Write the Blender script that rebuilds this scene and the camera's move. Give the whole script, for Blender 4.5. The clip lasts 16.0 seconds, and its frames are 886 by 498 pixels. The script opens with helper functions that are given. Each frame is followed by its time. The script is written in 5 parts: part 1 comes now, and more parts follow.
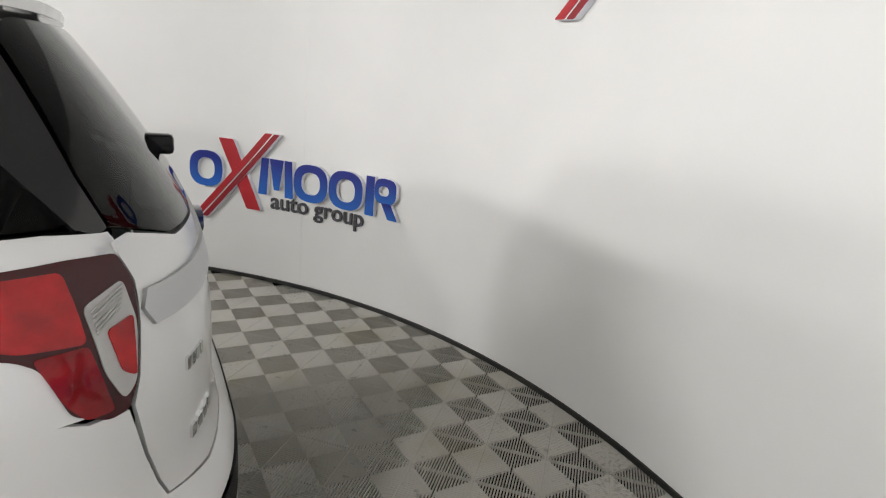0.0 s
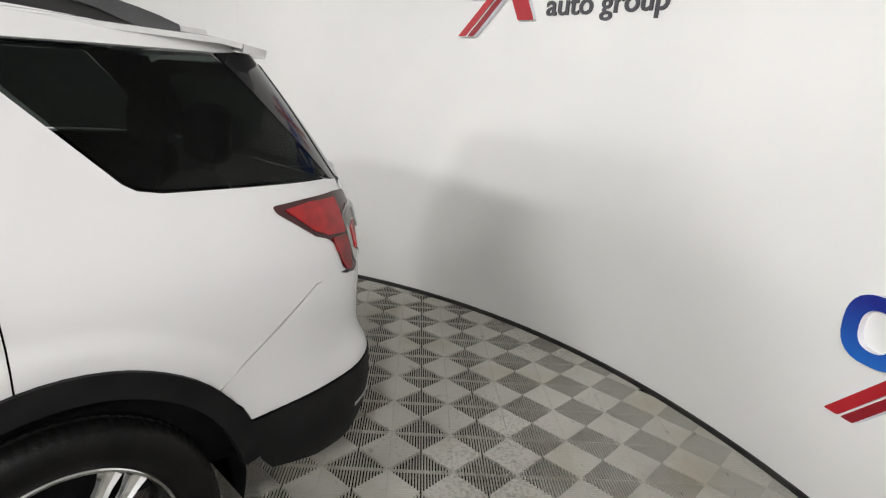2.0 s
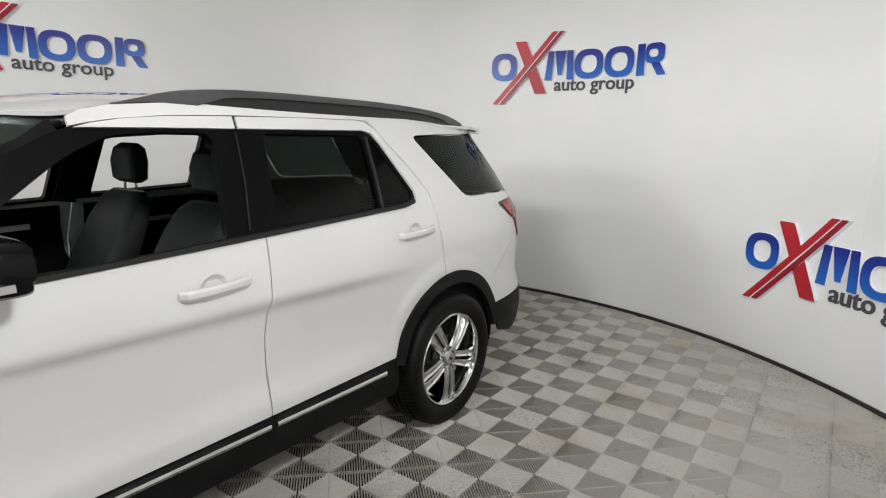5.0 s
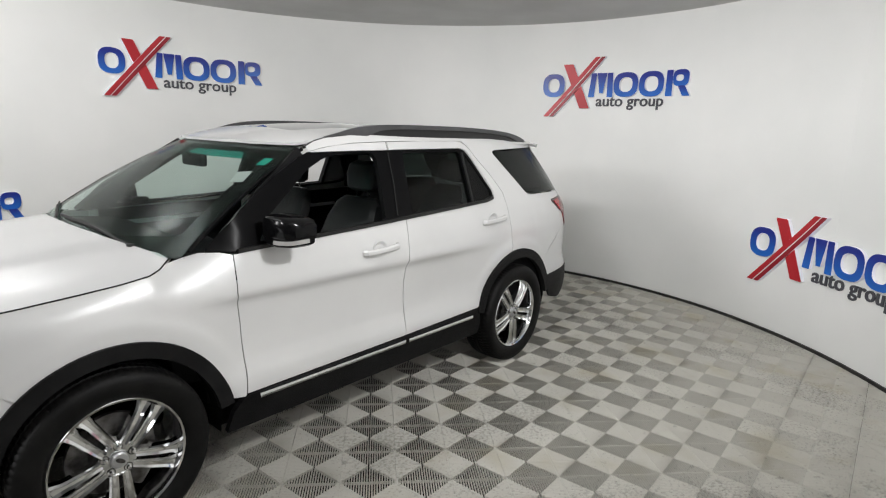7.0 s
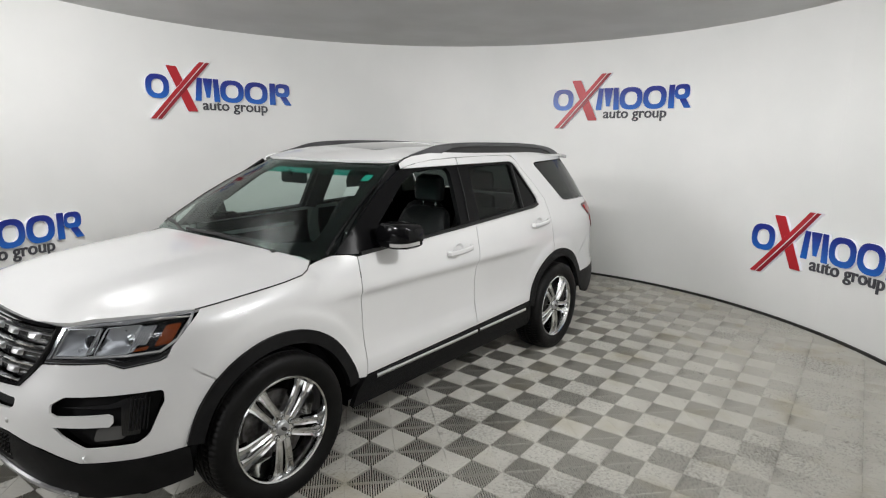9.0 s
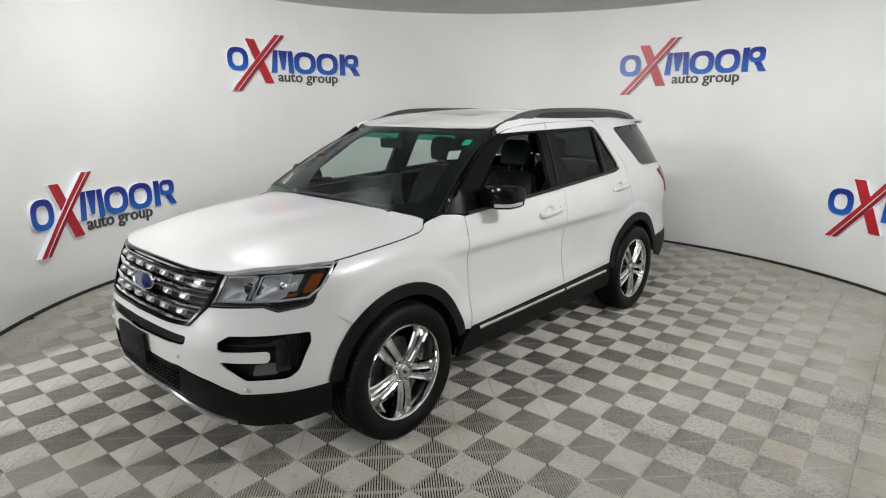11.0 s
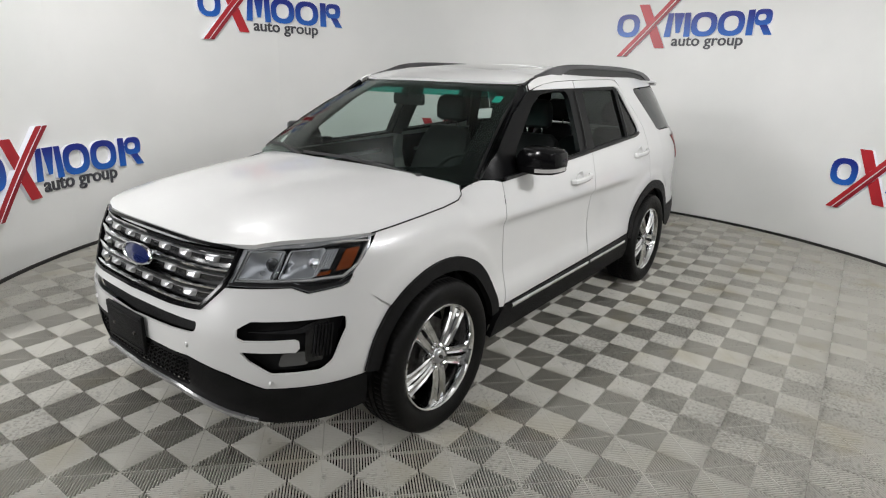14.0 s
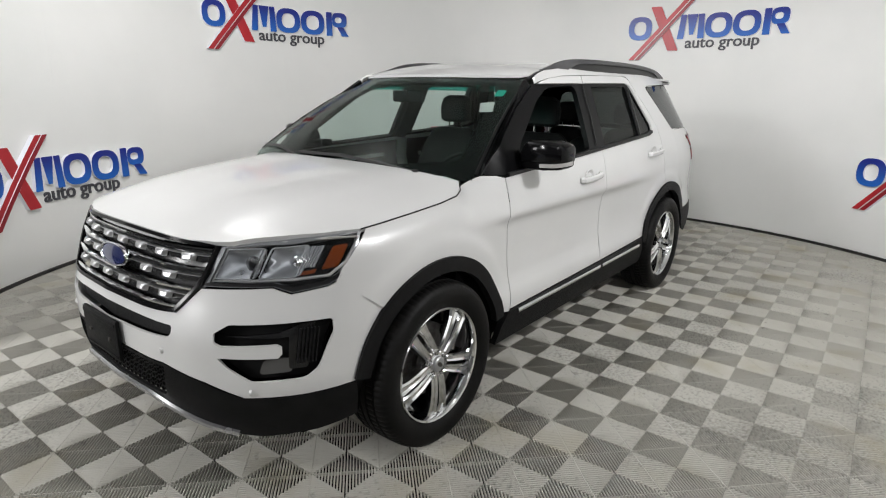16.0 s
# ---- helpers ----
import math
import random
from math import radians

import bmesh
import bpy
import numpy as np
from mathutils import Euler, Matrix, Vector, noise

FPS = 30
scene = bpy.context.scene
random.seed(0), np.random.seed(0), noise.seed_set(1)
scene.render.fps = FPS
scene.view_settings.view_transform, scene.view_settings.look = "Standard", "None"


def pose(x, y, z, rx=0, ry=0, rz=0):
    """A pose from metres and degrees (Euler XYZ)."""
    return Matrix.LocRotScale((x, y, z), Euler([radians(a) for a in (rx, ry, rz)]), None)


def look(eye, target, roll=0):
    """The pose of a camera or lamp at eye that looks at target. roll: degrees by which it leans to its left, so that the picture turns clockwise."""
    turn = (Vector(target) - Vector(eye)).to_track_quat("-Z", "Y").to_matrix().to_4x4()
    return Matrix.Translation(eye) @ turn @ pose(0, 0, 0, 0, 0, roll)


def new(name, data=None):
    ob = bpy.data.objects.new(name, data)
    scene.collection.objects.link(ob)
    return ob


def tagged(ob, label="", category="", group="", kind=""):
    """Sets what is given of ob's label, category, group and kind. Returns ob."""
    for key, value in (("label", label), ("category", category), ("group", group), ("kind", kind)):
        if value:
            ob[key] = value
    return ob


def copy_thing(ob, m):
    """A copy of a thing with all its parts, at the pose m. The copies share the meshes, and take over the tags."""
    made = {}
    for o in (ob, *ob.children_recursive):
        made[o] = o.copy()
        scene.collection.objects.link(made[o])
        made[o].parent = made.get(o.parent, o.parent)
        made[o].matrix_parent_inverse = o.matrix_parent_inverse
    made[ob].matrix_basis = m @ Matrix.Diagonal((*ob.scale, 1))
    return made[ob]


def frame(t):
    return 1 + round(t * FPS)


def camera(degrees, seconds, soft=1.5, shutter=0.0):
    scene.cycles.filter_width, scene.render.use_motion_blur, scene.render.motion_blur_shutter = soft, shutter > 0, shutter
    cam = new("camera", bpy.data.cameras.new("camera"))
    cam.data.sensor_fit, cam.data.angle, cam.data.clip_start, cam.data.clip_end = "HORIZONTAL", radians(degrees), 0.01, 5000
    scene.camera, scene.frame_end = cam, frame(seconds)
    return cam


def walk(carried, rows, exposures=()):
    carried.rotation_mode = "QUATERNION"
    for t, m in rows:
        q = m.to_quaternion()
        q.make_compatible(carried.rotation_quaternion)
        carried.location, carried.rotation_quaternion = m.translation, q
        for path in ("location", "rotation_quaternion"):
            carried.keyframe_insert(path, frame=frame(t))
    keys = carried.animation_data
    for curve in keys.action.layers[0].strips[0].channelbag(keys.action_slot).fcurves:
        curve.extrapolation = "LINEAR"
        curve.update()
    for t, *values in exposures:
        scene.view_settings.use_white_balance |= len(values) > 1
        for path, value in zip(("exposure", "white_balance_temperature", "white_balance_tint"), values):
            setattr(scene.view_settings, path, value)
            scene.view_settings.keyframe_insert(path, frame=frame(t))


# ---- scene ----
from mathutils.geometry import delaunay_2d_cdt

cam = camera(75.4, 16.0, soft=1.15)
PATH = [
    (0, (2.383, -1.843, 1.56), (3.328, -0.158, 1.046), 5.8),
    (0.5, (2.165, -2.103, 1.564), (3.264, -0.507, 1.067), 6.6),
    (1, (1.88, -2.199, 1.556), (3.086, -0.682, 1.062), 4.4),
    (1.5, (1.585, -2.295, 1.587), (2.921, -0.896, 1.082), 3.7),
    (2, (1.191, -2.338, 1.577), (2.589, -1.005, 1.058), 4.9),
    (2.5, (0.826, -2.373, 1.577), (2.27, -1.073, 1.1), 4.0),
    (3, (0.406, -2.362, 1.588), (1.935, -1.149, 1.152), 1.6),
    (3.5, (0.037, -2.505, 1.607), (1.602, -1.337, 1.175), 0.2),
    (4, (-0.362, -2.591, 1.627), (1.225, -1.436, 1.243), 0.8),
    (4.5, (-0.741, -2.582, 1.589), (0.869, -1.449, 1.237), 0.3),
    (5, (-1.087, -2.716, 1.605), (0.495, -1.553, 1.226), 1.9),
    (5.2, (-1.226, -2.806, 1.617), (0.344, -1.634, 1.215), 2.5),
    (7.3, (-2.342, -3.283, 1.771), (-0.846, -2.017, 1.37), 2.3),
    (7.5, (-2.426, -3.288, 1.787), (-0.926, -2.029, 1.382), 2.1),
    (8, (-2.681, -3.138, 1.762), (-1.125, -1.943, 1.375), 1.2),
    (8.2, (-2.759, -3.112, 1.774), (-1.184, -1.938, 1.397), 0.8),
    (10.3, (-3.33, -3.183, 1.764), (-1.863, -1.883, 1.362), 0.7),
    (10.5, (-3.372, -3.108, 1.757), (-1.911, -1.812, 1.328), 0.2),
    (11, (-3.421, -2.985, 1.74), (-1.969, -1.691, 1.274), 0.3),
    (11.5, (-3.342, -2.835, 1.745), (-1.906, -1.529, 1.262), 0.5),
    (12, (-3.314, -2.721, 1.746), (-1.872, -1.433, 1.236), 0.0),
    (12.5, (-3.416, -2.576, 1.748), (-1.939, -1.341, 1.206), 0.1),
    (13, (-3.457, -2.482, 1.733), (-1.943, -1.303, 1.168), 0.4),
    (13.5, (-3.436, -2.461, 1.699), (-1.912, -1.3, 1.125), 0.7),
    (14, (-3.413, -2.441, 1.67), (-1.889, -1.283, 1.091), 1.8),
    (14.5, (-3.38, -2.416, 1.653), (-1.866, -1.245, 1.074), 2.2),
    (15, (-3.343, -2.406, 1.626), (-1.84, -1.217, 1.056), 1.9),
    (15.5, (-3.302, -2.411, 1.59), (-1.802, -1.211, 1.034), 1.3),
    (16, (-3.24, -2.41, 1.548), (-1.738, -1.198, 1.021), 0.8),
]
walk(cam, [(t, look(eye, target, roll)) for t, eye, target, roll in PATH],
     [(0, 0.32, 6560, 11), (2.5, 0.24, 6540, 11), (5.0, 0.03, 6450, 10), (16.0, 0.03, 6440, 10)])

# ---- light ----
world = bpy.data.worlds.new("world")
scene.world = world
world.use_nodes = True
world.node_tree.nodes["Background"].inputs[0].default_value = (0.9, 0.95, 1.0, 1)
world.node_tree.nodes["Background"].inputs[1].default_value = 0.05

CX, CY, RAD, TOP = 0.43, -0.14, 3.97, 3.10      # the round booth: middle, radius, height
OPEN_A, OPEN_B = 152.0, 240.0                   # the opening, in degrees


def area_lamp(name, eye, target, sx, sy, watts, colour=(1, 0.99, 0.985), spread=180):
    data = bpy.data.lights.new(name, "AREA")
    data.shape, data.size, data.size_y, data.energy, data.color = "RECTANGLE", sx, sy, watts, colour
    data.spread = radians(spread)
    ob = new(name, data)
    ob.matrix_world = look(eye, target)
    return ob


# Unseen fill lamps under the ceiling, added to brighten the booth walls.
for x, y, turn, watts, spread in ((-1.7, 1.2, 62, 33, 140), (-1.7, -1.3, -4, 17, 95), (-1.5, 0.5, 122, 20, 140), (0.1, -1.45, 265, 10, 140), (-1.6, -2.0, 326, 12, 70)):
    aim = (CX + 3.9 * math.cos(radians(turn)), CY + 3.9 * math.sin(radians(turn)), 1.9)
    area_lamp("fill_wall_wash", (x, y, 2.98), aim, 0.7, 0.22, watts, spread=spread)
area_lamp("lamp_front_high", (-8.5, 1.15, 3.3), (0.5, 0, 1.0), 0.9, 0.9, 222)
# Added fill, no known fixture: brightens the hood and the floor ahead.
area_lamp("fill_overhead", (-2.7, 0.6, 3.06), (-2.7, 0.6, 0), 1.3, 1.3, 25)
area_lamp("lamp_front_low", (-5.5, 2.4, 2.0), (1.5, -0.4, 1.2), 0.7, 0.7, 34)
# Added fill from beyond the opening, for contrast on the floor ribs.
area_lamp("fill_opening", (-4.7, -5.2, 3.0), (0.8, -1.0, 0.4), 1.0, 0.8, 16)
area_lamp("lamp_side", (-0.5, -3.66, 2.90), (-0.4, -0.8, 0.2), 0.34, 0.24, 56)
# Made-up lamp that lifts the outer room mirrored in wheels and trim.
area_lamp("fill_outer_room", (-7.0, -5.0, 4.1), (-7.0, -5.0, 0), 3.0, 5.0, 60)

# ---- materials ----


def material(name, colour, rough=0.5, metal=0.0, coat=0.0, spec=0.5):
    m = bpy.data.materials.new(name)
    m.use_nodes = True
    b = m.node_tree.nodes["Principled BSDF"]
    b.inputs["Base Color"].default_value = (*colour, 1)
    b.inputs["Roughness"].default_value = rough
    b.inputs["Metallic"].default_value = metal
    b.inputs["Coat Weight"].default_value = coat
    b.inputs["Coat Roughness"].default_value = 0.03
    b.inputs["Specular IOR Level"].default_value = spec
    return m


def nodes_of(m):
    t = m.node_tree
    return t.nodes, t.links, t.nodes["Principled BSDF"]


def vary(m, a, b, scale, detail=4.0, rough=None, bump=0.0, bump_scale=None, lo=0.35, hi=0.65):
    """Colour from a to b over noise, roughness over the same noise, and a fine bump."""
    n, l, p = nodes_of(m)
    co = n.new("ShaderNodeTexCoord")
    tex = n.new("ShaderNodeTexNoise")
    tex.inputs["Scale"].default_value, tex.inputs["Detail"].default_value = scale, detail
    l.new(co.outputs["Object"], tex.inputs["Vector"])
    ramp = n.new("ShaderNodeValToRGB")
    ramp.color_ramp.elements[0].color, ramp.color_ramp.elements[1].color = (*a, 1), (*b, 1)
    ramp.color_ramp.elements[0].position, ramp.color_ramp.elements[1].position = lo, hi
    l.new(tex.outputs["Fac"], ramp.inputs["Fac"])
    l.new(ramp.outputs["Color"], p.inputs["Base Color"])
    if rough:
        mr = n.new("ShaderNodeMapRange")
        mr.inputs["To Min"].default_value, mr.inputs["To Max"].default_value = rough
        l.new(tex.outputs["Fac"], mr.inputs["Value"])
        l.new(mr.outputs["Result"], p.inputs["Roughness"])
    if bump:
        fine = n.new("ShaderNodeTexNoise")
        fine.inputs["Scale"].default_value, fine.inputs["Detail"].default_value = bump_scale or scale * 8, 3
        l.new(co.outputs["Object"], fine.inputs["Vector"])
        bn = n.new("ShaderNodeBump")
        bn.inputs["Strength"].default_value, bn.inputs["Distance"].default_value = bump, 0.01
        l.new(fine.outputs["Fac"], bn.inputs["Height"])
        l.new(bn.outputs["Normal"], p.inputs["Normal"])
    return m


def glass(name, tint, gloss=1.0, edge=0.36):
    """A thin pane: tinted light goes through, and Fresnel gloss lies on it."""
    m = bpy.data.materials.new(name)
    m.use_nodes = True
    n, l = m.node_tree.nodes, m.node_tree.links
    n.remove(n["Principled BSDF"])
    tr, gl, mix, lw = n.new("ShaderNodeBsdfTransparent"), n.new("ShaderNodeBsdfGlossy"), n.new("ShaderNodeMixShader"), n.new("ShaderNodeLayerWeight")
    tr.inputs["Color"].default_value = (*tint, 1)
    gl.inputs["Color"].default_value = (gloss, gloss, gloss, 1)
    gl.inputs["Roughness"].default_value = 0.01
    pw, ma = n.new("ShaderNodeMath"), n.new("ShaderNodeMath")
    pw.operation, pw.inputs[1].default_value = "POWER", 5.0
    ma.operation, ma.inputs[1].default_value, ma.inputs[2].default_value = "MULTIPLY_ADD", edge, 0.017
    l.new(lw.outputs["Facing"], pw.inputs[0])
    l.new(pw.outputs[0], ma.inputs[0])
    l.new(ma.outputs[0], mix.inputs[0])
    l.new(tr.outputs[0], mix.inputs[1])
    l.new(gl.outputs[0], mix.inputs[2])
    l.new(mix.outputs[0], n["Material Output"].inputs["Surface"])
    return m


PAINT = vary(material("pearl_white_paint", (0.74, 0.74, 0.73), 0.36, 0.1, 0.9, 0.2), (0.72, 0.72, 0.712), (0.75, 0.75, 0.742), 2.0, rough=(0.30, 0.36))
PAINT.node_tree.nodes["Principled BSDF"].inputs["Coat Roughness"].default_value = 0.06
PAINT.node_tree.nodes["Principled BSDF"].inputs["Specular Tint"].default_value = (0.86, 0.92, 1.0, 1)
PLASTIC = vary(material("black_textured_plastic", (0.01, 0.01, 0.01), 0.5, spec=0.15), (0.006, 0.006, 0.0064), (0.011, 0.011, 0.0114), 9, rough=(0.42, 0.6), bump=0.15, bump_scale=900)
GLOSS_BLACK = material("gloss_black", (0.004, 0.004, 0.0045), 0.14, 0.0, 0.0, 0.22)
PILLAR_BLACK = material("pillar_black", (0.004, 0.004, 0.0044), 0.3, 0.0, 0.0, 0.09)
RED_MID = vary(material("deep_red_lens", (0.20, 0.002, 0.004), 0.2, 0.0, 0.5, 0.2), (0.15, 0.0012, 0.003), (0.26, 0.002, 0.005), 16, rough=(0.12, 0.3))
RAIL_GREY = vary(material("grey_rail_plastic", (0.06, 0.06, 0.062), 0.4), (0.05, 0.05, 0.052), (0.075, 0.075, 0.078), 6, rough=(0.3, 0.45))
RUBBER = vary(material("tyre_rubber", (0.01, 0.01, 0.01), 0.6, spec=0.18), (0.003, 0.003, 0.003), (0.007, 0.0068, 0.0065), 12, rough=(0.38, 0.62), bump=0.2, bump_scale=200)
SEAL = material("rubber_seal", (0.012, 0.012, 0.012), 0.45)
CHROME = material("chrome", (0.82, 0.83, 0.84), 0.07, 1.0)
SATIN = vary(material("satin_silver", (0.55, 0.56, 0.57), 0.28, 0.9), (0.50, 0.505, 0.515), (0.53, 0.535, 0.545), 6, rough=(0.42, 0.5))
WHEEL = vary(material("polished_alloy", (0.72, 0.73, 0.74), 0.12, 1.0), (0.78, 0.79, 0.80), (0.86, 0.865, 0.87), 14, rough=(0.06, 0.14))
DARK_METAL = vary(material("dark_cast_metal", (0.10, 0.10, 0.10), 0.45, 0.8), (0.06, 0.055, 0.05), (0.16, 0.155, 0.15), 25, rough=(0.35, 0.6))
UNDER = vary(material("underbody", (0.006, 0.006, 0.006), 0.9, spec=0.1), (0.004, 0.004, 0.004), (0.009, 0.009, 0.009), 8)
GLASS = glass("clear_glass", (0.76, 0.84, 0.81))
TINTED = glass("privacy_glass", (0.42, 0.47, 0.455), 1.0, 0.28)
TINTED_DARK = glass("dark_privacy_glass", (0.27, 0.30, 0.29), 1.0, 0.8)
TINTED_BLACK = glass("black_privacy_glass", (0.10, 0.105, 0.105), 1.0, 0.5)
BAND = glass("green_shade_band", (0.25, 0.70, 0.64))
LENS = glass("clear_lens", (0.92, 0.93, 0.94))
RED = vary(material("red_lens", (0.36, 0.002, 0.005), 0.22, 0.0, 0.5, 0.2), (0.26, 0.0015, 0.004), (0.46, 0.004, 0.008), 16, rough=(0.12, 0.3))
RED_DARK = material("dark_red_lens", (0.04, 0.001, 0.002), 0.15, 0.0, 0.4, 0.2)
CORNER = material("gloss_corner_trim", (0.012, 0.012, 0.013), 0.10, 0.0, 0.0, 0.6)
WHITE_LENS = vary(material("white_lens", (0.55, 0.54, 0.53), 0.15, 0.0, 1.0), (0.38, 0.37, 0.36), (0.44, 0.43, 0.42), 12)
GRILLE_GREY = vary(material("grille_satin_grey", (0.52, 0.525, 0.535), 0.34, 0.9), (0.48, 0.485, 0.495), (0.56, 0.565, 0.57), 9, rough=(0.26, 0.36))
BEZEL = material("smoked_lamp_bezel", (0.26, 0.265, 0.272), 0.25, 0.3, 0.8)
SKID = vary(material("bright_skid_plate", (0.6, 0.6, 0.6), 0.3, 0.7), (0.46, 0.465, 0.47), (0.56, 0.565, 0.57), 8, rough=(0.2, 0.32))
FOG_GLASS = material("fog_lamp_glass", (0.10, 0.10, 0.10), 0.15, 0.3, 0.6)
AMBER = material("amber_reflector", (0.24, 0.045, 0.005), 0.2, 0.0, 0.6)
SUNROOF = material("sunroof_glass", (0.01, 0.01, 0.011), 0.06, 0.0, 1.0, 0.8)
DISH = vary(material("mirrored_dish", (0.6, 0.61, 0.63), 0.3, 0.85), (0.52, 0.53, 0.55), (0.62, 0.63, 0.65), 30, rough=(0.22, 0.38))
LAMP_BLACK = material("lamp_housing_black", (0.012, 0.012, 0.013), 0.25, 0.0, 0.2)
LEATHER = vary(material("black_leather", (0.02, 0.02, 0.021), 0.45, spec=0.35), (0.007, 0.007, 0.0075), (0.014, 0.014, 0.0145), 14, rough=(0.35, 0.55), bump=0.3, bump_scale=260)
DASH = vary(material("dash_plastic", (0.018, 0.018, 0.019), 0.55, spec=0.1), (0.007, 0.007, 0.0075), (0.012, 0.012, 0.0125), 10, bump=0.15, bump_scale=500)
HEADLINER = vary(material("headliner_cloth", (0.30, 0.29, 0.27), 0.9), (0.27, 0.26, 0.24), (0.33, 0.32, 0.30), 30)
BADGE_BLUE = material("badge_blue", (0.008, 0.016, 0.085), 0.15, 0.0, 1.0)
PAPER = material("paper_label", (0.5, 0.5, 0.49), 0.6)
INK = material("printed_ink", (0.12, 0.03, 0.05), 0.6)
GREEN_TAG = material("green_sticker", (0.01, 0.30, 0.22), 0.4)
WALL = vary(material("white_vinyl_wall", (0.80, 0.80, 0.78), 0.55), (0.765, 0.77, 0.75), (0.82, 0.82, 0.80), 0.9, detail=6, rough=(0.42, 0.6), bump=0.12, bump_scale=1.3)
CEIL = vary(material("ceiling_fabric", (0.58, 0.58, 0.57), 0.9), (0.55, 0.55, 0.54), (0.61, 0.61, 0.60), 1.5)
TRIM_BLACK = vary(material("black_base_strip", (0.02, 0.02, 0.02), 0.5), (0.012, 0.012, 0.012), (0.035, 0.033, 0.03), 7, rough=(0.35, 0.65))
OUTER = vary(material("outer_room_paint", (0.5, 0.5, 0.49), 0.8), (0.47, 0.47, 0.46), (0.53, 0.53, 0.52), 1.2)
# Near-black: the shade in the gaps between tile ribs is put into this colour.
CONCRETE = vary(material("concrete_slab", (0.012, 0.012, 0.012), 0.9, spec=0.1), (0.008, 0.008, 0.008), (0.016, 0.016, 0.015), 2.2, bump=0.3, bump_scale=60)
FOAM = material("foam_edge", (0.84, 0.84, 0.90), 0.6)
LOGO_RED = vary(material("logo_red", (0.44, 0.016, 0.025), 0.35), (0.40, 0.014, 0.022), (0.48, 0.018, 0.028), 3)
LOGO_DARK_RED = material("logo_dark_red", (0.27, 0.008, 0.018), 0.35)
LOGO_GREY = material("logo_grey", (0.06, 0.06, 0.07), 0.45)
LOGO_WHITE = material("logo_white", (0.8, 0.8, 0.8), 0.45)


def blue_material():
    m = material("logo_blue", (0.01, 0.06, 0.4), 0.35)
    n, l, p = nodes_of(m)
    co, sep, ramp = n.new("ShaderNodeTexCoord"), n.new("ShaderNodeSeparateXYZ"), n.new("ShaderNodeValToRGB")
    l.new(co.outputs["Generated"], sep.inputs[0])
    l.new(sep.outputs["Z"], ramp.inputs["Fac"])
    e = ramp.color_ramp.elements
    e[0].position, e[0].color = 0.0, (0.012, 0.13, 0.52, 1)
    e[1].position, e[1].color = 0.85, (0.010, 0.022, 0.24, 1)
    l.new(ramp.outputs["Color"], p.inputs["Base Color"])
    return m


LOGO_BLUE = blue_material()


def tile_material():
    m = material("grey_floor_tile", (0.20, 0.195, 0.18), 0.5)
    n, l, p = nodes_of(m)
    geo = n.new("ShaderNodeNewGeometry")
    big, small = n.new("ShaderNodeTexNoise"), n.new("ShaderNodeTexNoise")
    big.inputs["Scale"].default_value, big.inputs["Detail"].default_value = 1.1, 5
    small.inputs["Scale"].default_value, small.inputs["Detail"].default_value = 55, 4
    l.new(geo.outputs["Position"], big.inputs["Vector"])
    l.new(geo.outputs["Position"], small.inputs["Vector"])
    info = n.new("ShaderNodeObjectInfo")
    add = n.new("ShaderNodeMath")
    add.operation = "MULTIPLY_ADD"
    add.inputs[1].default_value = 1.0
    l.new(small.outputs["Fac"], add.inputs[0])
    l.new(big.outputs["Fac"], add.inputs[2])
    ad2 = n.new("ShaderNodeMath")
    ad2.operation = "MULTIPLY_ADD"
    ad2.inputs[1].default_value = 0.12
    l.new(info.outputs["Random"], ad2.inputs[0])
    l.new(add.outputs[0], ad2.inputs[2])
    ramp = n.new("ShaderNodeValToRGB")
    ramp.color_ramp.elements[0].position, ramp.color_ramp.elements[0].color = 0.68, (0.22, 0.214, 0.188, 1)
    ramp.color_ramp.elements[1].position, ramp.color_ramp.elements[1].color = 1.36, (0.45, 0.438, 0.392, 1)
    l.new(ad2.outputs[0], ramp.inputs["Fac"])
    last = ramp.outputs["Color"]
    for scale, lo, hi, colour, most in ((2.3, 0.55, 0.70, (0.36, 0.325, 0.235, 1), 0.55), (13.0, 0.66, 0.72, (0.09, 0.085, 0.075, 1), 0.4)):
        spot, edge, mix = n.new("ShaderNodeTexNoise"), n.new("ShaderNodeMapRange"), n.new("ShaderNodeMix")
        spot.inputs["Scale"].default_value, spot.inputs["Detail"].default_value = scale, 3
        l.new(geo.outputs["Position"], spot.inputs["Vector"])
        edge.inputs["From Min"].default_value, edge.inputs["From Max"].default_value, edge.inputs["To Max"].default_value = lo, hi, most
        l.new(spot.outputs["Fac"], edge.inputs["Value"])
        mix.data_type = "RGBA"
        l.new(edge.outputs["Result"], mix.inputs[0])
        l.new(last, mix.inputs[6])
        mix.inputs[7].default_value = colour
        last = mix.outputs[2]
    l.new(last, p.inputs["Base Color"])
    mr = n.new("ShaderNodeMapRange")
    mr.inputs["To Min"].default_value, mr.inputs["To Max"].default_value = 0.62, 0.38
    l.new(small.outputs["Fac"], mr.inputs["Value"])
    l.new(mr.outputs["Result"], p.inputs["Roughness"])
    return m


TILE = tile_material()

# ---- mesh helpers ----


def mesh_from(name, bm, mats, smooth=30):
    me = bpy.data.meshes.new(name)
    bm.to_mesh(me)
    bm.free()
    for m in mats if isinstance(mats, (list, tuple)) else [mats]:
        me.materials.append(m)
    if smooth:
        me.shade_smooth()
        me.set_sharp_from_angle(angle=radians(smooth))
    return me


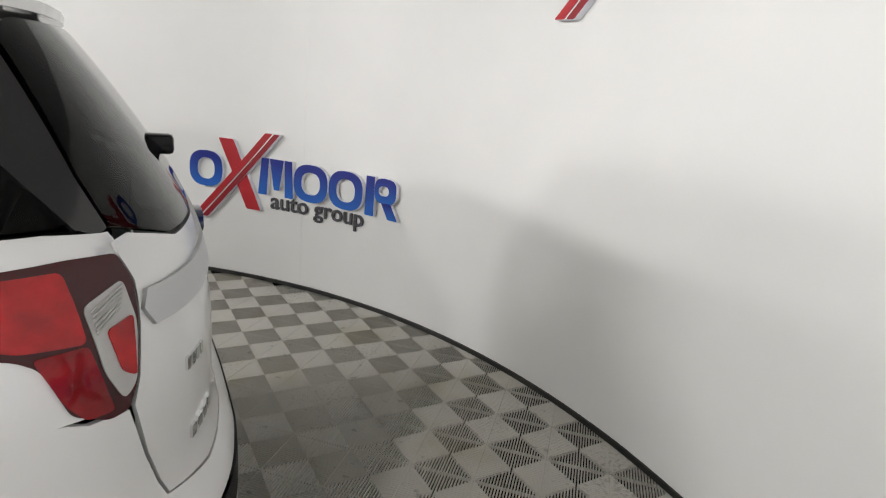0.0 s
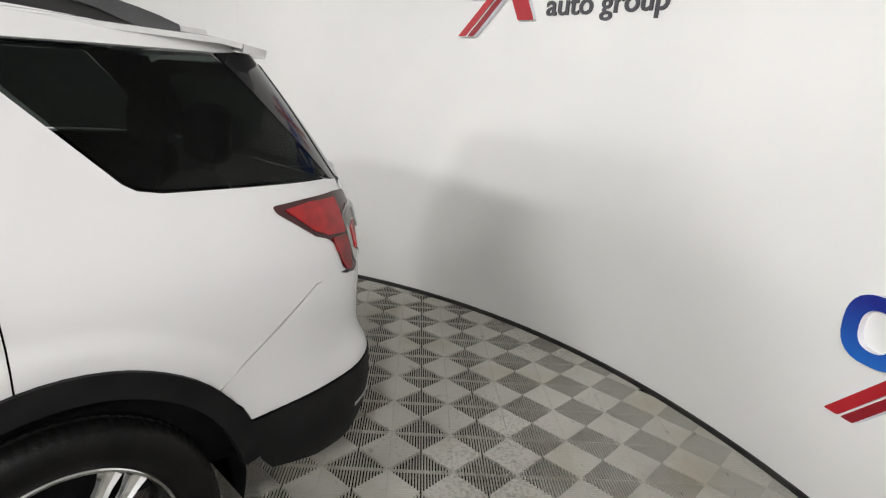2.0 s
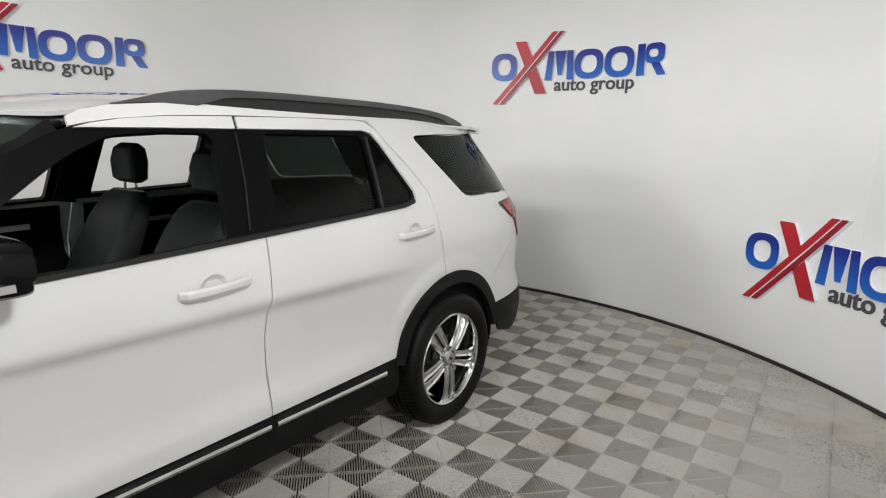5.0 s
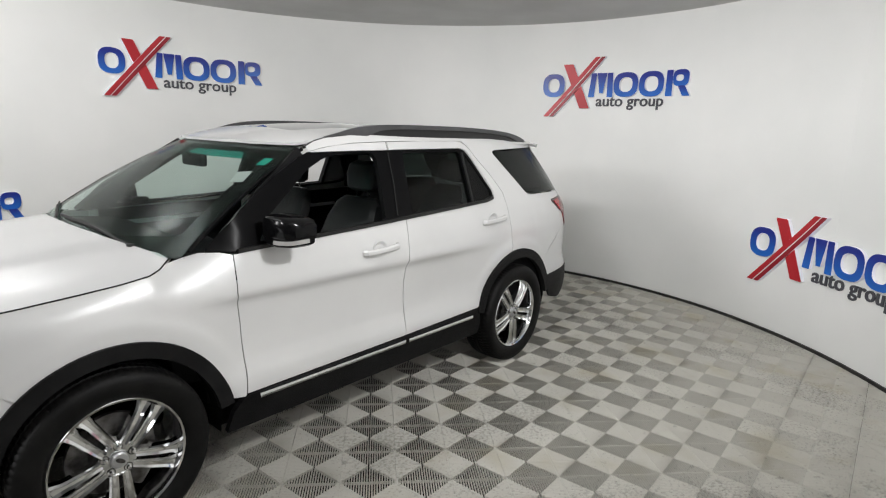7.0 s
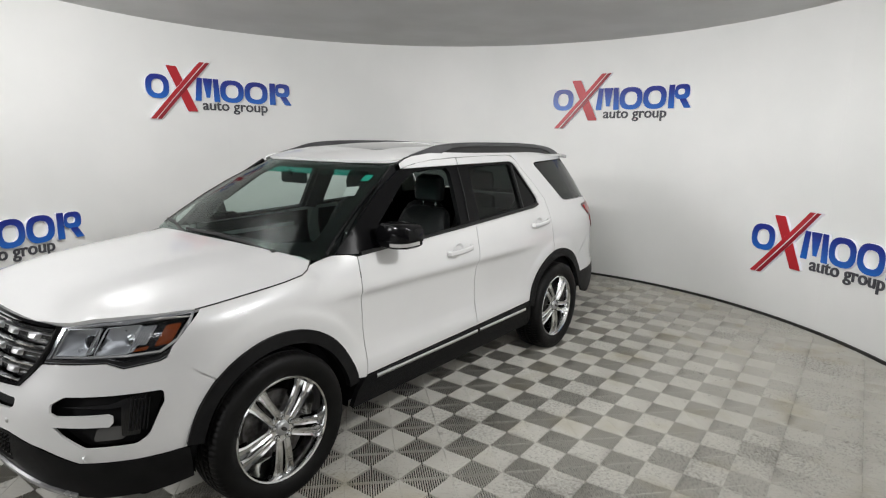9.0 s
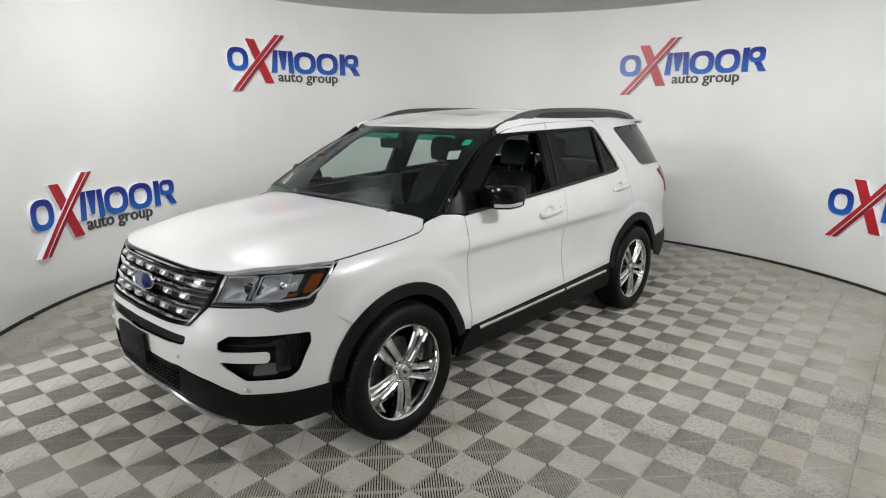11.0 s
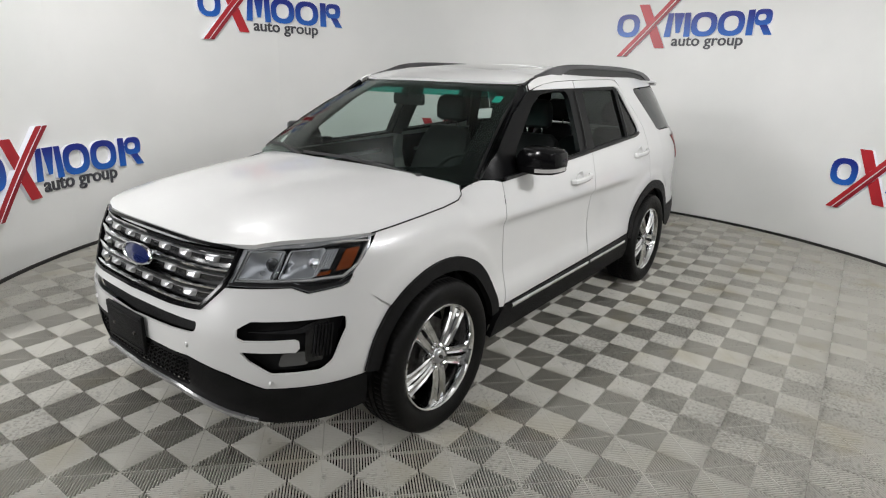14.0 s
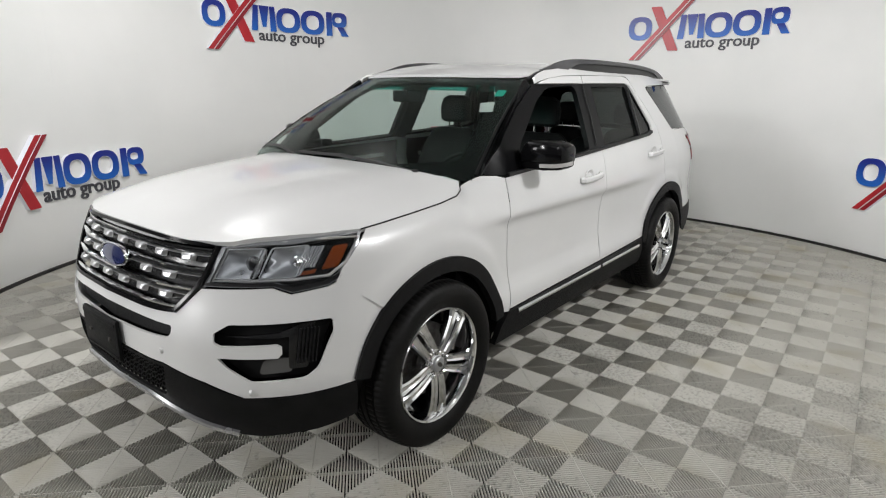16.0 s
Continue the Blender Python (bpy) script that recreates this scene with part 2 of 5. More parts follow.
def part(name, bm, mat, parent, label="", smooth=30):
    ob = new(name, mesh_from(name, bm, mat, smooth))
    ob.parent = parent
    return tagged(ob, label)


def thing(name, bm, mat, label, category, group="", kind="", smooth=30):
    ob = new(name, mesh_from(name, bm, mat, smooth))
    return tagged(ob, label, category, group, kind)


def group_thing(name, label, category, at=(0, 0, 0), group="", kind=""):
    ob = new(name)
    ob.empty_display_size = 0.1
    ob.location = at
    return tagged(ob, label, category, group, kind)


def box(bm, x0, x1, y0, y1, z0, z1, bevel=0.0, m=None, seg=2):
    g = bmesh.ops.create_cube(bm, size=1)["verts"]
    t = Matrix.Translation(((x0 + x1) / 2, (y0 + y1) / 2, (z0 + z1) / 2)) @ Matrix.Diagonal((x1 - x0, y1 - y0, z1 - z0, 1))
    bmesh.ops.transform(bm, matrix=(m or Matrix()) @ t, verts=g)
    if bevel:
        edges = list({e for v in g for e in v.link_edges})
        bmesh.ops.bevel(bm, geom=edges, offset=bevel, segments=seg, profile=0.5, affect="EDGES")
    return bm


def lathe(bm, prof, n=64, axis="y", m=None, wobble=None):
    """A ring of revolution from (along, radius) pairs, turning about the axis."""
    rings = []
    for k in range(n):
        a = 2 * math.pi * k / n
        ring = []
        for i, (t, r) in enumerate(prof):
            rr = r + (wobble(i, k) if wobble else 0)
            v = Vector((rr * math.cos(a), t, rr * math.sin(a))) if axis == "y" else Vector((rr * math.cos(a), rr * math.sin(a), t))
            ring.append(bm.verts.new((m @ v) if m else v))
        rings.append(ring)
    for k in range(n):
        a, b = rings[k], rings[(k + 1) % n]
        for i in range(len(prof) - 1):
            bm.faces.new((a[i], a[i + 1], b[i + 1], b[i]))
    return bm


def sweep(bm, path, section, closed=False, up=Vector((0, 0, 1)), scale=None, caps=True):
    """A section of (side, up) pairs along a path of points."""
    path = [Vector(p) for p in path]
    rings = []
    for i, p in enumerate(path):
        a = path[i - 1] if i or closed else p
        b = path[(i + 1) % len(path)] if i + 1 < len(path) or closed else p
        d = (b - a).normalized()
        side = d.cross(up).normalized()
        top = side.cross(d).normalized()
        k = scale(i / (len(path) - 1)) if scale else 1
        rings.append([bm.verts.new(p + side * (u * k) + top * (v * k)) for u, v in section])
    n = len(section)
    for i in range(len(rings) if closed else len(rings) - 1):
        a, b = rings[i], rings[(i + 1) % len(rings)]
        for j in range(n):
            bm.faces.new((a[j], a[(j + 1) % n], b[(j + 1) % n], b[j]))
    if caps and not closed:
        bm.faces.new(rings[0][::-1])
        bm.faces.new(rings[-1])
    bmesh.ops.recalc_face_normals(bm, faces=bm.faces)
    return bm


def round_section(r, n=8, squash=1.0):
    return [(r * math.cos(2 * math.pi * i / n), r * squash * math.sin(2 * math.pi * i / n)) for i in range(n)]


def rounded(pts, r, n=4):
    """A polygon with its corners rounded."""
    out, pts = [], [Vector((p[0], p[1])) for p in pts]
    for i, p in enumerate(pts):
        a, b = pts[i - 1] - p, pts[(i + 1) % len(pts)] - p
        rr = (r[i] if isinstance(r, (list, tuple)) else r)
        k = min(rr, a.length * 0.45, b.length * 0.45)
        if k < 1e-4:
            out.append((p.x, p.y))
            continue
        p0, p2 = p + a.normalized() * k, p + b.normalized() * k
        for j in range(n + 1):
            t = j / n
            q = p0 * (1 - t) ** 2 + p * 2 * t * (1 - t) + p2 * t * t
            out.append((q.x, q.y))
    return out


def arc(cx, cy, r, a0, a1, n=16, ry=None):
    return [(cx + r * math.cos(radians(a0 + (a1 - a0) * i / n)), cy + (ry or r) * math.sin(radians(a0 + (a1 - a0) * i / n))) for i in range(n + 1)]


def inside(poly, x, y):
    c, j = False, len(poly) - 1
    for i in range(len(poly)):
        (xi, yi), (xj, yj) = poly[i], poly[j]
        if (yi > y) != (yj > y) and x < (xj - xi) * (y - yi) / (yj - yi) + xi:
            c = not c
        j = i
    return c


def dense(poly, step):
    out = []
    for i, p in enumerate(poly):
        q = poly[(i + 1) % len(poly)]
        k = max(1, int(math.hypot(q[0] - p[0], q[1] - p[1]) / step))
        out += [(p[0] + (q[0] - p[0]) * j / k, p[1] + (q[1] - p[1]) * j / k) for j in range(k)]
    return out


def panel_bm(outline, fn, step=0.04, thick=0.012, holes=(), out=0.0):
    """A sheet over the outline (in the surface's two coordinates), with thickness inward."""
    bm = bmesh.new()
    loops = [dense(outline, step)] + [dense(h, step) for h in holes]
    pts, edges = [], []
    for lp in loops:
        b = len(pts)
        pts += [Vector(p) for p in lp]
        edges += [(b + i, b + (i + 1) % len(lp)) for i in range(len(lp))]
    us, vs = [p[0] for p in loops[0]], [p[1] for p in loops[0]]
    border = np.array([p for lp in loops for p in lp])
    nu, nv = int((max(us) - min(us)) / step), int((max(vs) - min(vs)) / step)
    for i in range(1, nu + 1):
        for j in range(1, nv + 1):
            u, v = min(us) + i * step + (0.5 * step if j % 2 else 0), min(vs) + j * step
            if inside(loops[0], u, v) and not any(inside(h, u, v) for h in loops[1:]) and np.hypot(*(border - (u, v)).T).min() > 0.45 * step:
                pts.append(Vector((u, v)))
    got = delaunay_2d_cdt(pts, edges, [], 0, 1e-6)
    flat, faces = got[0], got[2]
    e = 1e-3
    place, normal = [], []
    for p in flat:
        c = fn(p.x, p.y)
        du, dv = fn(p.x + e, p.y) - fn(p.x - e, p.y), fn(p.x, p.y + e) - fn(p.x, p.y - e)
        n = du.cross(dv)
        n = n.normalized() if n.length > 1e-12 else Vector((0, 0, 1))
        core = Vector((min(max(c.x, -1.2), 1.4), 0, 0.75))
        if n.dot(c - core) < 0:
            n = -n
        place.append(c + n * out)
        normal.append(n)
    keep = []
    for f in faces:
        c = sum((flat[i] for i in f), Vector((0, 0))) / len(f)
        if inside(loops[0], c.x, c.y) and not any(inside(h, c.x, c.y) for h in loops[1:]):
            keep.append(f)
    front = [bm.verts.new(p) for p in place]
    back = [bm.verts.new(p - n * thick) for p, n in zip(place, normal)]
    count = {}
    for f in keep:
        n = (place[f[1]] - place[f[0]]).cross(place[f[2]] - place[f[0]])
        f = f if n.dot(normal[f[0]]) > 0 else f[::-1]
        bm.faces.new([front[i] for i in f])
        bm.faces.new([back[i] for i in reversed(f)])
        for a, b in zip(f, (*f[1:], f[0])):
            count[(a, b)] = 1
    rim = [(a, b) for a, b in count if (b, a) not in count]
    for a, b in rim:
        bm.faces.new((front[b], front[a], back[a], back[b]))
    bmesh.ops.delete(bm, geom=[v for v in bm.verts if not v.link_faces], context="VERTS")
    return bm


def panel(name, outline, fn, mat, parent, label="", **kw):
    return part(name, panel_bm(outline, fn, **kw), mat, parent, label, smooth=35)

# ---- the round booth ----


def wall_xyz(a, r, z):
    return Vector((CX + r * math.cos(radians(a)), CY + r * math.sin(radians(a)), z))


def wall_sheet(a0, a1, z0, z1, r0, r1, gap=0.0):
    """A curved sheet from a0 to a1 degrees, with a slight swell between its edges."""
    bm = bmesh.new()
    n = max(2, int((a1 - a0) / 1.5))
    rows = [z0 + (z1 - z0) * k / 6 for k in range(7)]
    grid = []
    for i in range(n + 1):
        t = i / n
        a = a0 + (a1 - a0) * t
        d = 0.0015 * math.exp(-(min(t, 1 - t) * n / 1.6) ** 2)
        grid.append([[bm.verts.new(wall_xyz(a, r, z)) for z in rows] for r in (r0 + d, r1)])
    for i in range(n):
        for k in range(6):
            p, q = grid[i], grid[i + 1]
            bm.faces.new((p[0][k], p[0][k + 1], q[0][k + 1], q[0][k]))
            bm.faces.new((p[1][k], q[1][k], q[1][k + 1], p[1][k + 1]))
        for k in (0, 6):
            p, q = grid[i], grid[i + 1]
            bm.faces.new((p[0][k], q[0][k], q[1][k], p[1][k]))
    for g in (grid[0], grid[-1]):
        for k in range(6):
            bm.faces.new((g[0][k], g[1][k], g[1][k + 1], g[0][k + 1]))
    bmesh.ops.recalc_face_normals(bm, faces=bm.faces)
    return bm


wall_booth = thing("wall_booth", wall_sheet(OPEN_B - 360, OPEN_A, 0.0, TOP, RAD + 0.02, RAD + 0.07), WALL, "curved white vinyl wall of a round photo booth", "wall", kind="structure", smooth=40)
joints = [OPEN_B - 360, -80.0, -40.5, -1.1, 39.3, 78.0, 117.2, OPEN_A]
for i, (a0, a1) in enumerate(zip(joints, joints[1:])):
    lap = 0.0012 * (i % 2)
    if a0 > 100:
        part("panel", wall_sheet(a0, a1, 0.030, 1.569, RAD + lap, RAD + 0.018), WALL, wall_booth, smooth=40)
        part("panel", wall_sheet(a0, a1, 1.571, TOP, RAD + lap + 0.002, RAD + 0.018), WALL, wall_booth, smooth=40)
    else:
        part("panel", wall_sheet(a0, a1, 0.030, TOP, RAD + lap, RAD + 0.018), WALL, wall_booth, smooth=40)
thing("baseboard", wall_sheet(OPEN_B - 360, OPEN_A, 0.0, 0.028, RAD - 0.010, RAD + 0.018), TRIM_BLACK, "scuffed black rubber strip along the wall foot", "baseboard", kind="structure", smooth=40)

bm = bmesh.new()
ring = [bm.verts.new(wall_xyz(a, RAD + 0.07, TOP)) for a in range(0, 360, 4)]
up = [bm.verts.new(v.co + Vector((0, 0, 0.05))) for v in ring]
bm.faces.new(ring[::-1])
bm.faces.new(up)
for i in range(len(ring)):
    bm.faces.new((ring[i], ring[(i + 1) % len(ring)], up[(i + 1) % len(ring)], up[i]))
thing("ceiling", bm, CEIL, "plain matt grey-white ceiling over the round booth", "ceiling", kind="structure", smooth=0)

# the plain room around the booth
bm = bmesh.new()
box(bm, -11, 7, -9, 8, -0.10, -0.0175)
floor = thing("floor", bm, CONCRETE, "concrete slab, coloured near-black for the shade between ribbed interlocking grey tiles", "floor", kind="structure", smooth=0)
for nm, b in (("wall_north", (-11, 7, 8, 8.2, -0.02, 4.4)), ("wall_south", (-11, 7, -9.2, -9, -0.02, 4.4)), ("wall_west", (-11.2, -11, -9, 8, -0.02, 4.4)), ("wall_east", (7, 7.2, -9, 8, -0.02, 4.4))):
    bm = bmesh.new()
    box(bm, *b)
    thing(nm, bm, OUTER, "plain pale painted wall of the surrounding room", "wall", kind="structure", smooth=0)
bm = bmesh.new()
box(bm, -11, 7, -9, 8, 4.2, 4.4)
thing("ceiling_outer", bm, OUTER, "plain pale ceiling of the surrounding room", "ceiling", kind="structure", smooth=0)

# ---- raised wall signs ----
SIGN_R = RAD - 0.001


def bend(bm, a_left, z0):
    """Lay a flat sign (x along, y up, z out) onto the round wall, its left end at a_left degrees."""
    for v in bm.verts:
        u, w, h = v.co
        v.co = wall_xyz(a_left - math.degrees(u * 1.05 / RAD), SIGN_R - h, z0 + w)
    bmesh.ops.recalc_face_normals(bm, faces=bm.faces)
    return bm


def slab(bm, outline, depth, hole=None, face=0, edge=1):
    """A flat shape with a coloured face and pale sides."""
    loops = [dense(outline, 0.06)] + ([dense(hole, 0.06)] if hole else [])
    pts, edges = [], []
    for lp in loops:
        b = len(pts)
        pts += [Vector(p) for p in lp]
        edges += [(b + i, b + (i + 1) % len(lp)) for i in range(len(lp))]
    got = delaunay_2d_cdt(pts, edges, [], 0, 1e-7)
    lo = [bm.verts.new((p.x, p.y, 0)) for p in got[0]]
    hi = [bm.verts.new((p.x, p.y, depth)) for p in got[0]]
    used = set()
    for f in got[2]:
        c = sum((got[0][i] for i in f), Vector((0, 0))) / len(f)
        if inside(loops[0], c.x, c.y) and not (hole and inside(loops[1], c.x, c.y)):
            bm.faces.new([hi[i] for i in f]).material_index = face
            for a, b in zip(f, (*f[1:], f[0])):
                used.add((a, b))
    for a, b in used:
        if (b, a) not in used:
            bm.faces.new((lo[a], lo[b], hi[b], hi[a])).material_index = edge
    bmesh.ops.delete(bm, geom=[v for v in bm.verts if not v.link_faces], context="VERTS")


def oval(cx, cy, rx, ry, p=2.6, n=28):
    out = []
    for i in range(n):
        c, s = math.cos(2 * math.pi * i / n), math.sin(2 * math.pi * i / n)
        out.append((cx + rx * abs(c) ** (2 / p) * (1 if c > 0 else -1), cy + ry * abs(s) ** (2 / p) * (1 if s > 0 else -1)))
    return out


def bar(p, q, w):
    """A slanted bar with level ends, from p to q, w wide along x."""
    return [(p[0], p[1]), (p[0] + w, p[1]), (q[0] + w, q[1]), (q[0], q[1])]


def wall_sign(a_left, z0, group, where):
    sign = group_thing("wall_sign", f"raised blue and red sign {where}", "sign", wall_xyz(a_left - 12, RAD, z0 + 0.3), group)
    inv = Matrix.Translation(-sign.location)

    def piece(name, bm, mats, label=""):
        bend(bm, a_left, z0)
        bmesh.ops.transform(bm, matrix=inv, verts=bm.verts)
        return part(name, bm, mats, sign, label, smooth=30)
    h, y0, y1 = 0.032, 0.238, 0.515
    ym, ry = (y0 + y1) / 2, (y1 - y0) / 2
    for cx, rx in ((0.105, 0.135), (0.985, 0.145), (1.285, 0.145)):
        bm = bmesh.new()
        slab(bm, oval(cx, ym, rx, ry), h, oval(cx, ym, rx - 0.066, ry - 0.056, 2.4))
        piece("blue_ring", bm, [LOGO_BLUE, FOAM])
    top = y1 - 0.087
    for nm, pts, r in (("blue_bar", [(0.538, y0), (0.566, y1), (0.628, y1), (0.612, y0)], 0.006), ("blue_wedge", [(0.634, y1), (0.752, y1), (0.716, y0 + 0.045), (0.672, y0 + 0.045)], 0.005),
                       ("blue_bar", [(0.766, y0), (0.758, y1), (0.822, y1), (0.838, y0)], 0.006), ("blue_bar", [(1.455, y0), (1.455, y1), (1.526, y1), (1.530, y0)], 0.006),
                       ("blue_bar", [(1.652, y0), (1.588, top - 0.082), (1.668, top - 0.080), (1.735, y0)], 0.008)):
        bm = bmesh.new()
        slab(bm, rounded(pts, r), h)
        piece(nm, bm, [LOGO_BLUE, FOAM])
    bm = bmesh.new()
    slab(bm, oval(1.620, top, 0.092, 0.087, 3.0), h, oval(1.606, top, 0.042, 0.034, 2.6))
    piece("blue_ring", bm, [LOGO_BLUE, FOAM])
    bm = bmesh.new()
    slab(bm, rounded(bar((0.445, 0.105), (0.21, 0.625), 0.12), 0.012), 0.036)
    piece("red_bar", bm, [LOGO_RED, FOAM])
    bm = bmesh.new()
    slab(bm, rounded(bar((0.0, 0.0), (0.60, 0.70), 0.062), 0.01), 0.046)
    piece("red_bar", bm, [LOGO_RED, FOAM])
    bm = bmesh.new()
    slab(bm, bar((0.062, 0.0), (0.662, 0.70), 0.011), 0.0455)
    piece("white_line", bm, [LOGO_WHITE, FOAM])
    bm = bmesh.new()
    slab(bm, rounded(bar((0.073, 0.0), (0.673, 0.70), 0.05), 0.01), 0.046)
    piece("red_bar", bm, [LOGO_DARK_RED, FOAM], "dark red half of the slanted bar")
    font = bpy.data.curves.new("lettering", "FONT")
    font.body, font.size, font.extrude, font.offset, font.resolution_u = "auto group", 0.178, 0.006, 0.0022, 5
    tmp = bpy.data.objects.new("lettering", font)
    scene.collection.objects.link(tmp)
    bm = bmesh.new()
    bm.from_mesh(tmp.evaluated_get(bpy.context.evaluated_depsgraph_get()).to_mesh())
    bpy.data.objects.remove(tmp)
    bpy.data.curves.remove(font)
    wide = max(v.co.x for v in bm.verts)
    for v in bm.verts:
        v.co = Vector((0.63 + v.co.x * 0.80 / wide, 0.135 + v.co.y, 0.0065 + v.co.z))
    piece("lettering", bm, [LOGO_GREY], "grey letters auto group")
    return sign


for a, z, w in ((92.1, 1.98, "high on the wall"), (11.4, 1.98, "high on the wall"), (52.9, 0.465, "low on the wall"), (131.0, 0.465, "low on the wall"), (-28.7, 0.465, "low on the wall"), (-69.0, 1.98, "high on the wall")):
    wall_sign(a, z, "wall signs", w)

# ---- the car: body surfaces ----
def curve(xs, ys):
    """A smooth monotone curve through the knots, as a function."""
    xs, ys = np.array(xs, float), np.array(ys, float)
    h, d = np.diff(xs), np.diff(ys) / np.diff(xs)
    m = np.zeros(len(xs))
    m[0], m[-1] = d[0], d[-1]
    for i in range(1, len(xs) - 1):
        if d[i - 1] * d[i] > 0:
            a, b = 2 * h[i] + h[i - 1], h[i] + 2 * h[i - 1]
            m[i] = (a + b) / (a / d[i - 1] + b / d[i])

    def at(x):
        x = min(max(x, xs[0]), xs[-1])
        i = int(min(max(np.searchsorted(xs, x) - 1, 0), len(h) - 1))
        t = (x - xs[i]) / h[i]
        return float(ys[i] * (1 + 2 * t) * (1 - t) ** 2 + m[i] * h[i] * t * (1 - t) ** 2 + ys[i + 1] * t * t * (3 - 2 * t) + m[i + 1] * h[i] * t * t * (t - 1))
    return at


# the body: a plan outline, shifted and narrowed with height
def plan_curve(pts):
    pts = np.array(pts, float)
    t = np.r_[0, np.cumsum(np.hypot(*np.diff(pts, axis=0).T))]
    return curve(t, pts[:, 0]), curve(t, pts[:, 1]), curve(*(pts[np.argsort(pts[:, 0])].T)), t[-1]


front_x, front_y, front_w, front_len = plan_curve([(-2.415, 0), (-2.402, 0.3), (-2.355, 0.5), (-2.262, 0.66), (-2.13, 0.785), (-1.957, 0.875), (-1.80, 0.912), (-1.62, 0.93), (-1.4, 0.936)])
rear_x, rear_y, rear_w, rear_len = plan_curve([(2.56, 0), (2.555, 0.3), (2.53, 0.5), (2.48, 0.66), (2.40, 0.78), (2.28, 0.86), (2.1, 0.905), (1.9, 0.925), (1.7, 0.936)])
front_shift = curve([0.15, 0.22, 0.30, 0.40, 0.50, 0.66, 0.74, 0.82, 0.90, 1.0, 1.06, 1.2], [0.16, 0.10, 0.055, 0.025, 0.005, 0.0, 0.02, 0.05, 0.075, 0.115, 0.15, 0.25])
rear_shift = curve([0.2, 0.3, 0.42, 0.55, 0.64, 0.70, 0.78, 0.95, 1.1, 1.22, 1.35, 1.5, 1.62, 1.70], [0.10, 0.0, -0.045, -0.06, -0.055, -0.02, 0.0, 0.0, 0.015, 0.045, 0.12, 0.22, 0.31, 0.38])
side_low = curve([0.15, 0.30, 0.42, 0.51, 0.55, 0.60, 0.66, 0.76, 0.90, 0.925, 0.945, 0.968, 1.05, 1.15, 1.22], [0.87, 0.905, 0.933, 0.9395, 0.9365, 0.9245, 0.9135, 0.908, 0.9125, 0.916, 0.9265, 0.9385, 0.925, 0.899, 0.875])
side_high = curve([1.22, 1.35, 1.50, 1.62, 1.68, 1.72, 1.75], [0.875, 0.822, 0.757, 0.705, 0.678, 0.645, 0.59])


side_soft = curve([0.15, 0.30, 0.42, 0.51, 0.60, 0.76, 0.90, 1.0, 1.1, 1.22], [0.87, 0.905, 0.933, 0.9375, 0.931, 0.926, 0.927, 0.924, 0.908, 0.875])


def profile(z, soft=0.0):
    """Half width of the body at a height; soft: how far the crease has faded out."""
    return side_low(z) * (1 - soft) + side_soft(z) * soft if z < 1.22 else side_high(z)


roll_of = curve([-1.95, -1.85, -1.75, -1.65, -1.523, -1.45, -1.38, -1.30, -1.25, -1.20, -1.15, -1.0], [2.6, 3.0, 3.6, 3.3, 2.6, 2.15, 1.7, 1.37, 1.25, 1.9, 2.5, 2.6])


def fender_roll(x, z):
    return min(1, (-0.85 - x) / 0.4) * roll_of(x) * (z - 0.95) ** 2 if x < -0.85 and z > 0.95 else 0.0


# wheel openings
FX, RX, AZ = -1.415, 1.455, 0.375
F_OUT, F_IN, R_OUT, R_IN = 0.49, 0.425, 0.508, 0.44


def flare(x, z):
    """The body swells out a little round each wheel opening."""
    r = min(math.hypot(x - FX, z - AZ), math.hypot(x - RX, z - AZ))
    t = min(1, max(0, (0.61 - r) / 0.06))
    return 0.010 * t * t * (3 - 2 * t) * min(1, max(0, (z - 0.62) / 0.2))


def side_w(x, z):
    k = min(1, max(0, (x - 0.5) / 0.8, (-0.80 - x) / 0.4))
    w = profile(z, k * k * (3 - 2 * k)) / 0.936
    w *= front_w(x - front_shift(z)) if x < -1.2 else rear_w(x + rear_shift(z)) if x > 1.2 else 0.936
    return w - fender_roll(x, z) + flare(x, z)


def wrap(fx, fy, length, shift, s, z, soft=0.0):
    u = min(abs(s), length)
    x = fx(u) + shift
    y = fy(u) * profile(z, soft) / 0.936 - fender_roll(x, z) * min(1, fy(u) / 0.8)
    return Vector((x, -y if s >= 0 else y, z))


def front_point(s, z):
    return wrap(front_x, front_y, front_len, front_shift(z), s, z, 1.0)


def rear_point(s, z):
    return wrap(rear_x, rear_y, rear_len, -rear_shift(z), s, z, 1.0)


hood_mid = curve([-2.30, -2.22, -2.1, -1.9, -1.6, -1.3, -1.1], [1.00, 1.050, 1.100, 1.143, 1.180, 1.205, 1.22])
hood_side = curve([-2.30, -2.1, -1.775, -1.523, -1.244, -1.1], [0.95, 0.985, 1.045, 1.082, 1.12, 1.15])


def hood_point(x, y):
    k = min(1.2, abs(y) / 0.84)
    a, b = hood_mid(x), hood_side(x)
    t = min(1, max(0, (abs(y) - 0.50 - 0.11 * (x + 2.2)) / 0.07))
    a -= 0.007 * t * t * (3 - 2 * t) * min(1, max(0, (x + 2.25) / 0.3))
    return Vector((x, y, a - (a - b) * k ** (2.6 + 0.7 * min(1, max(0, (x + 2.2) / 0.3)))))


roof_mid = curve([-0.56, -0.40, -0.1, 0.3, 0.8, 1.3, 1.8, 2.1, 2.25], [1.650, 1.690, 1.738, 1.763, 1.769, 1.759, 1.728, 1.692, 1.668])


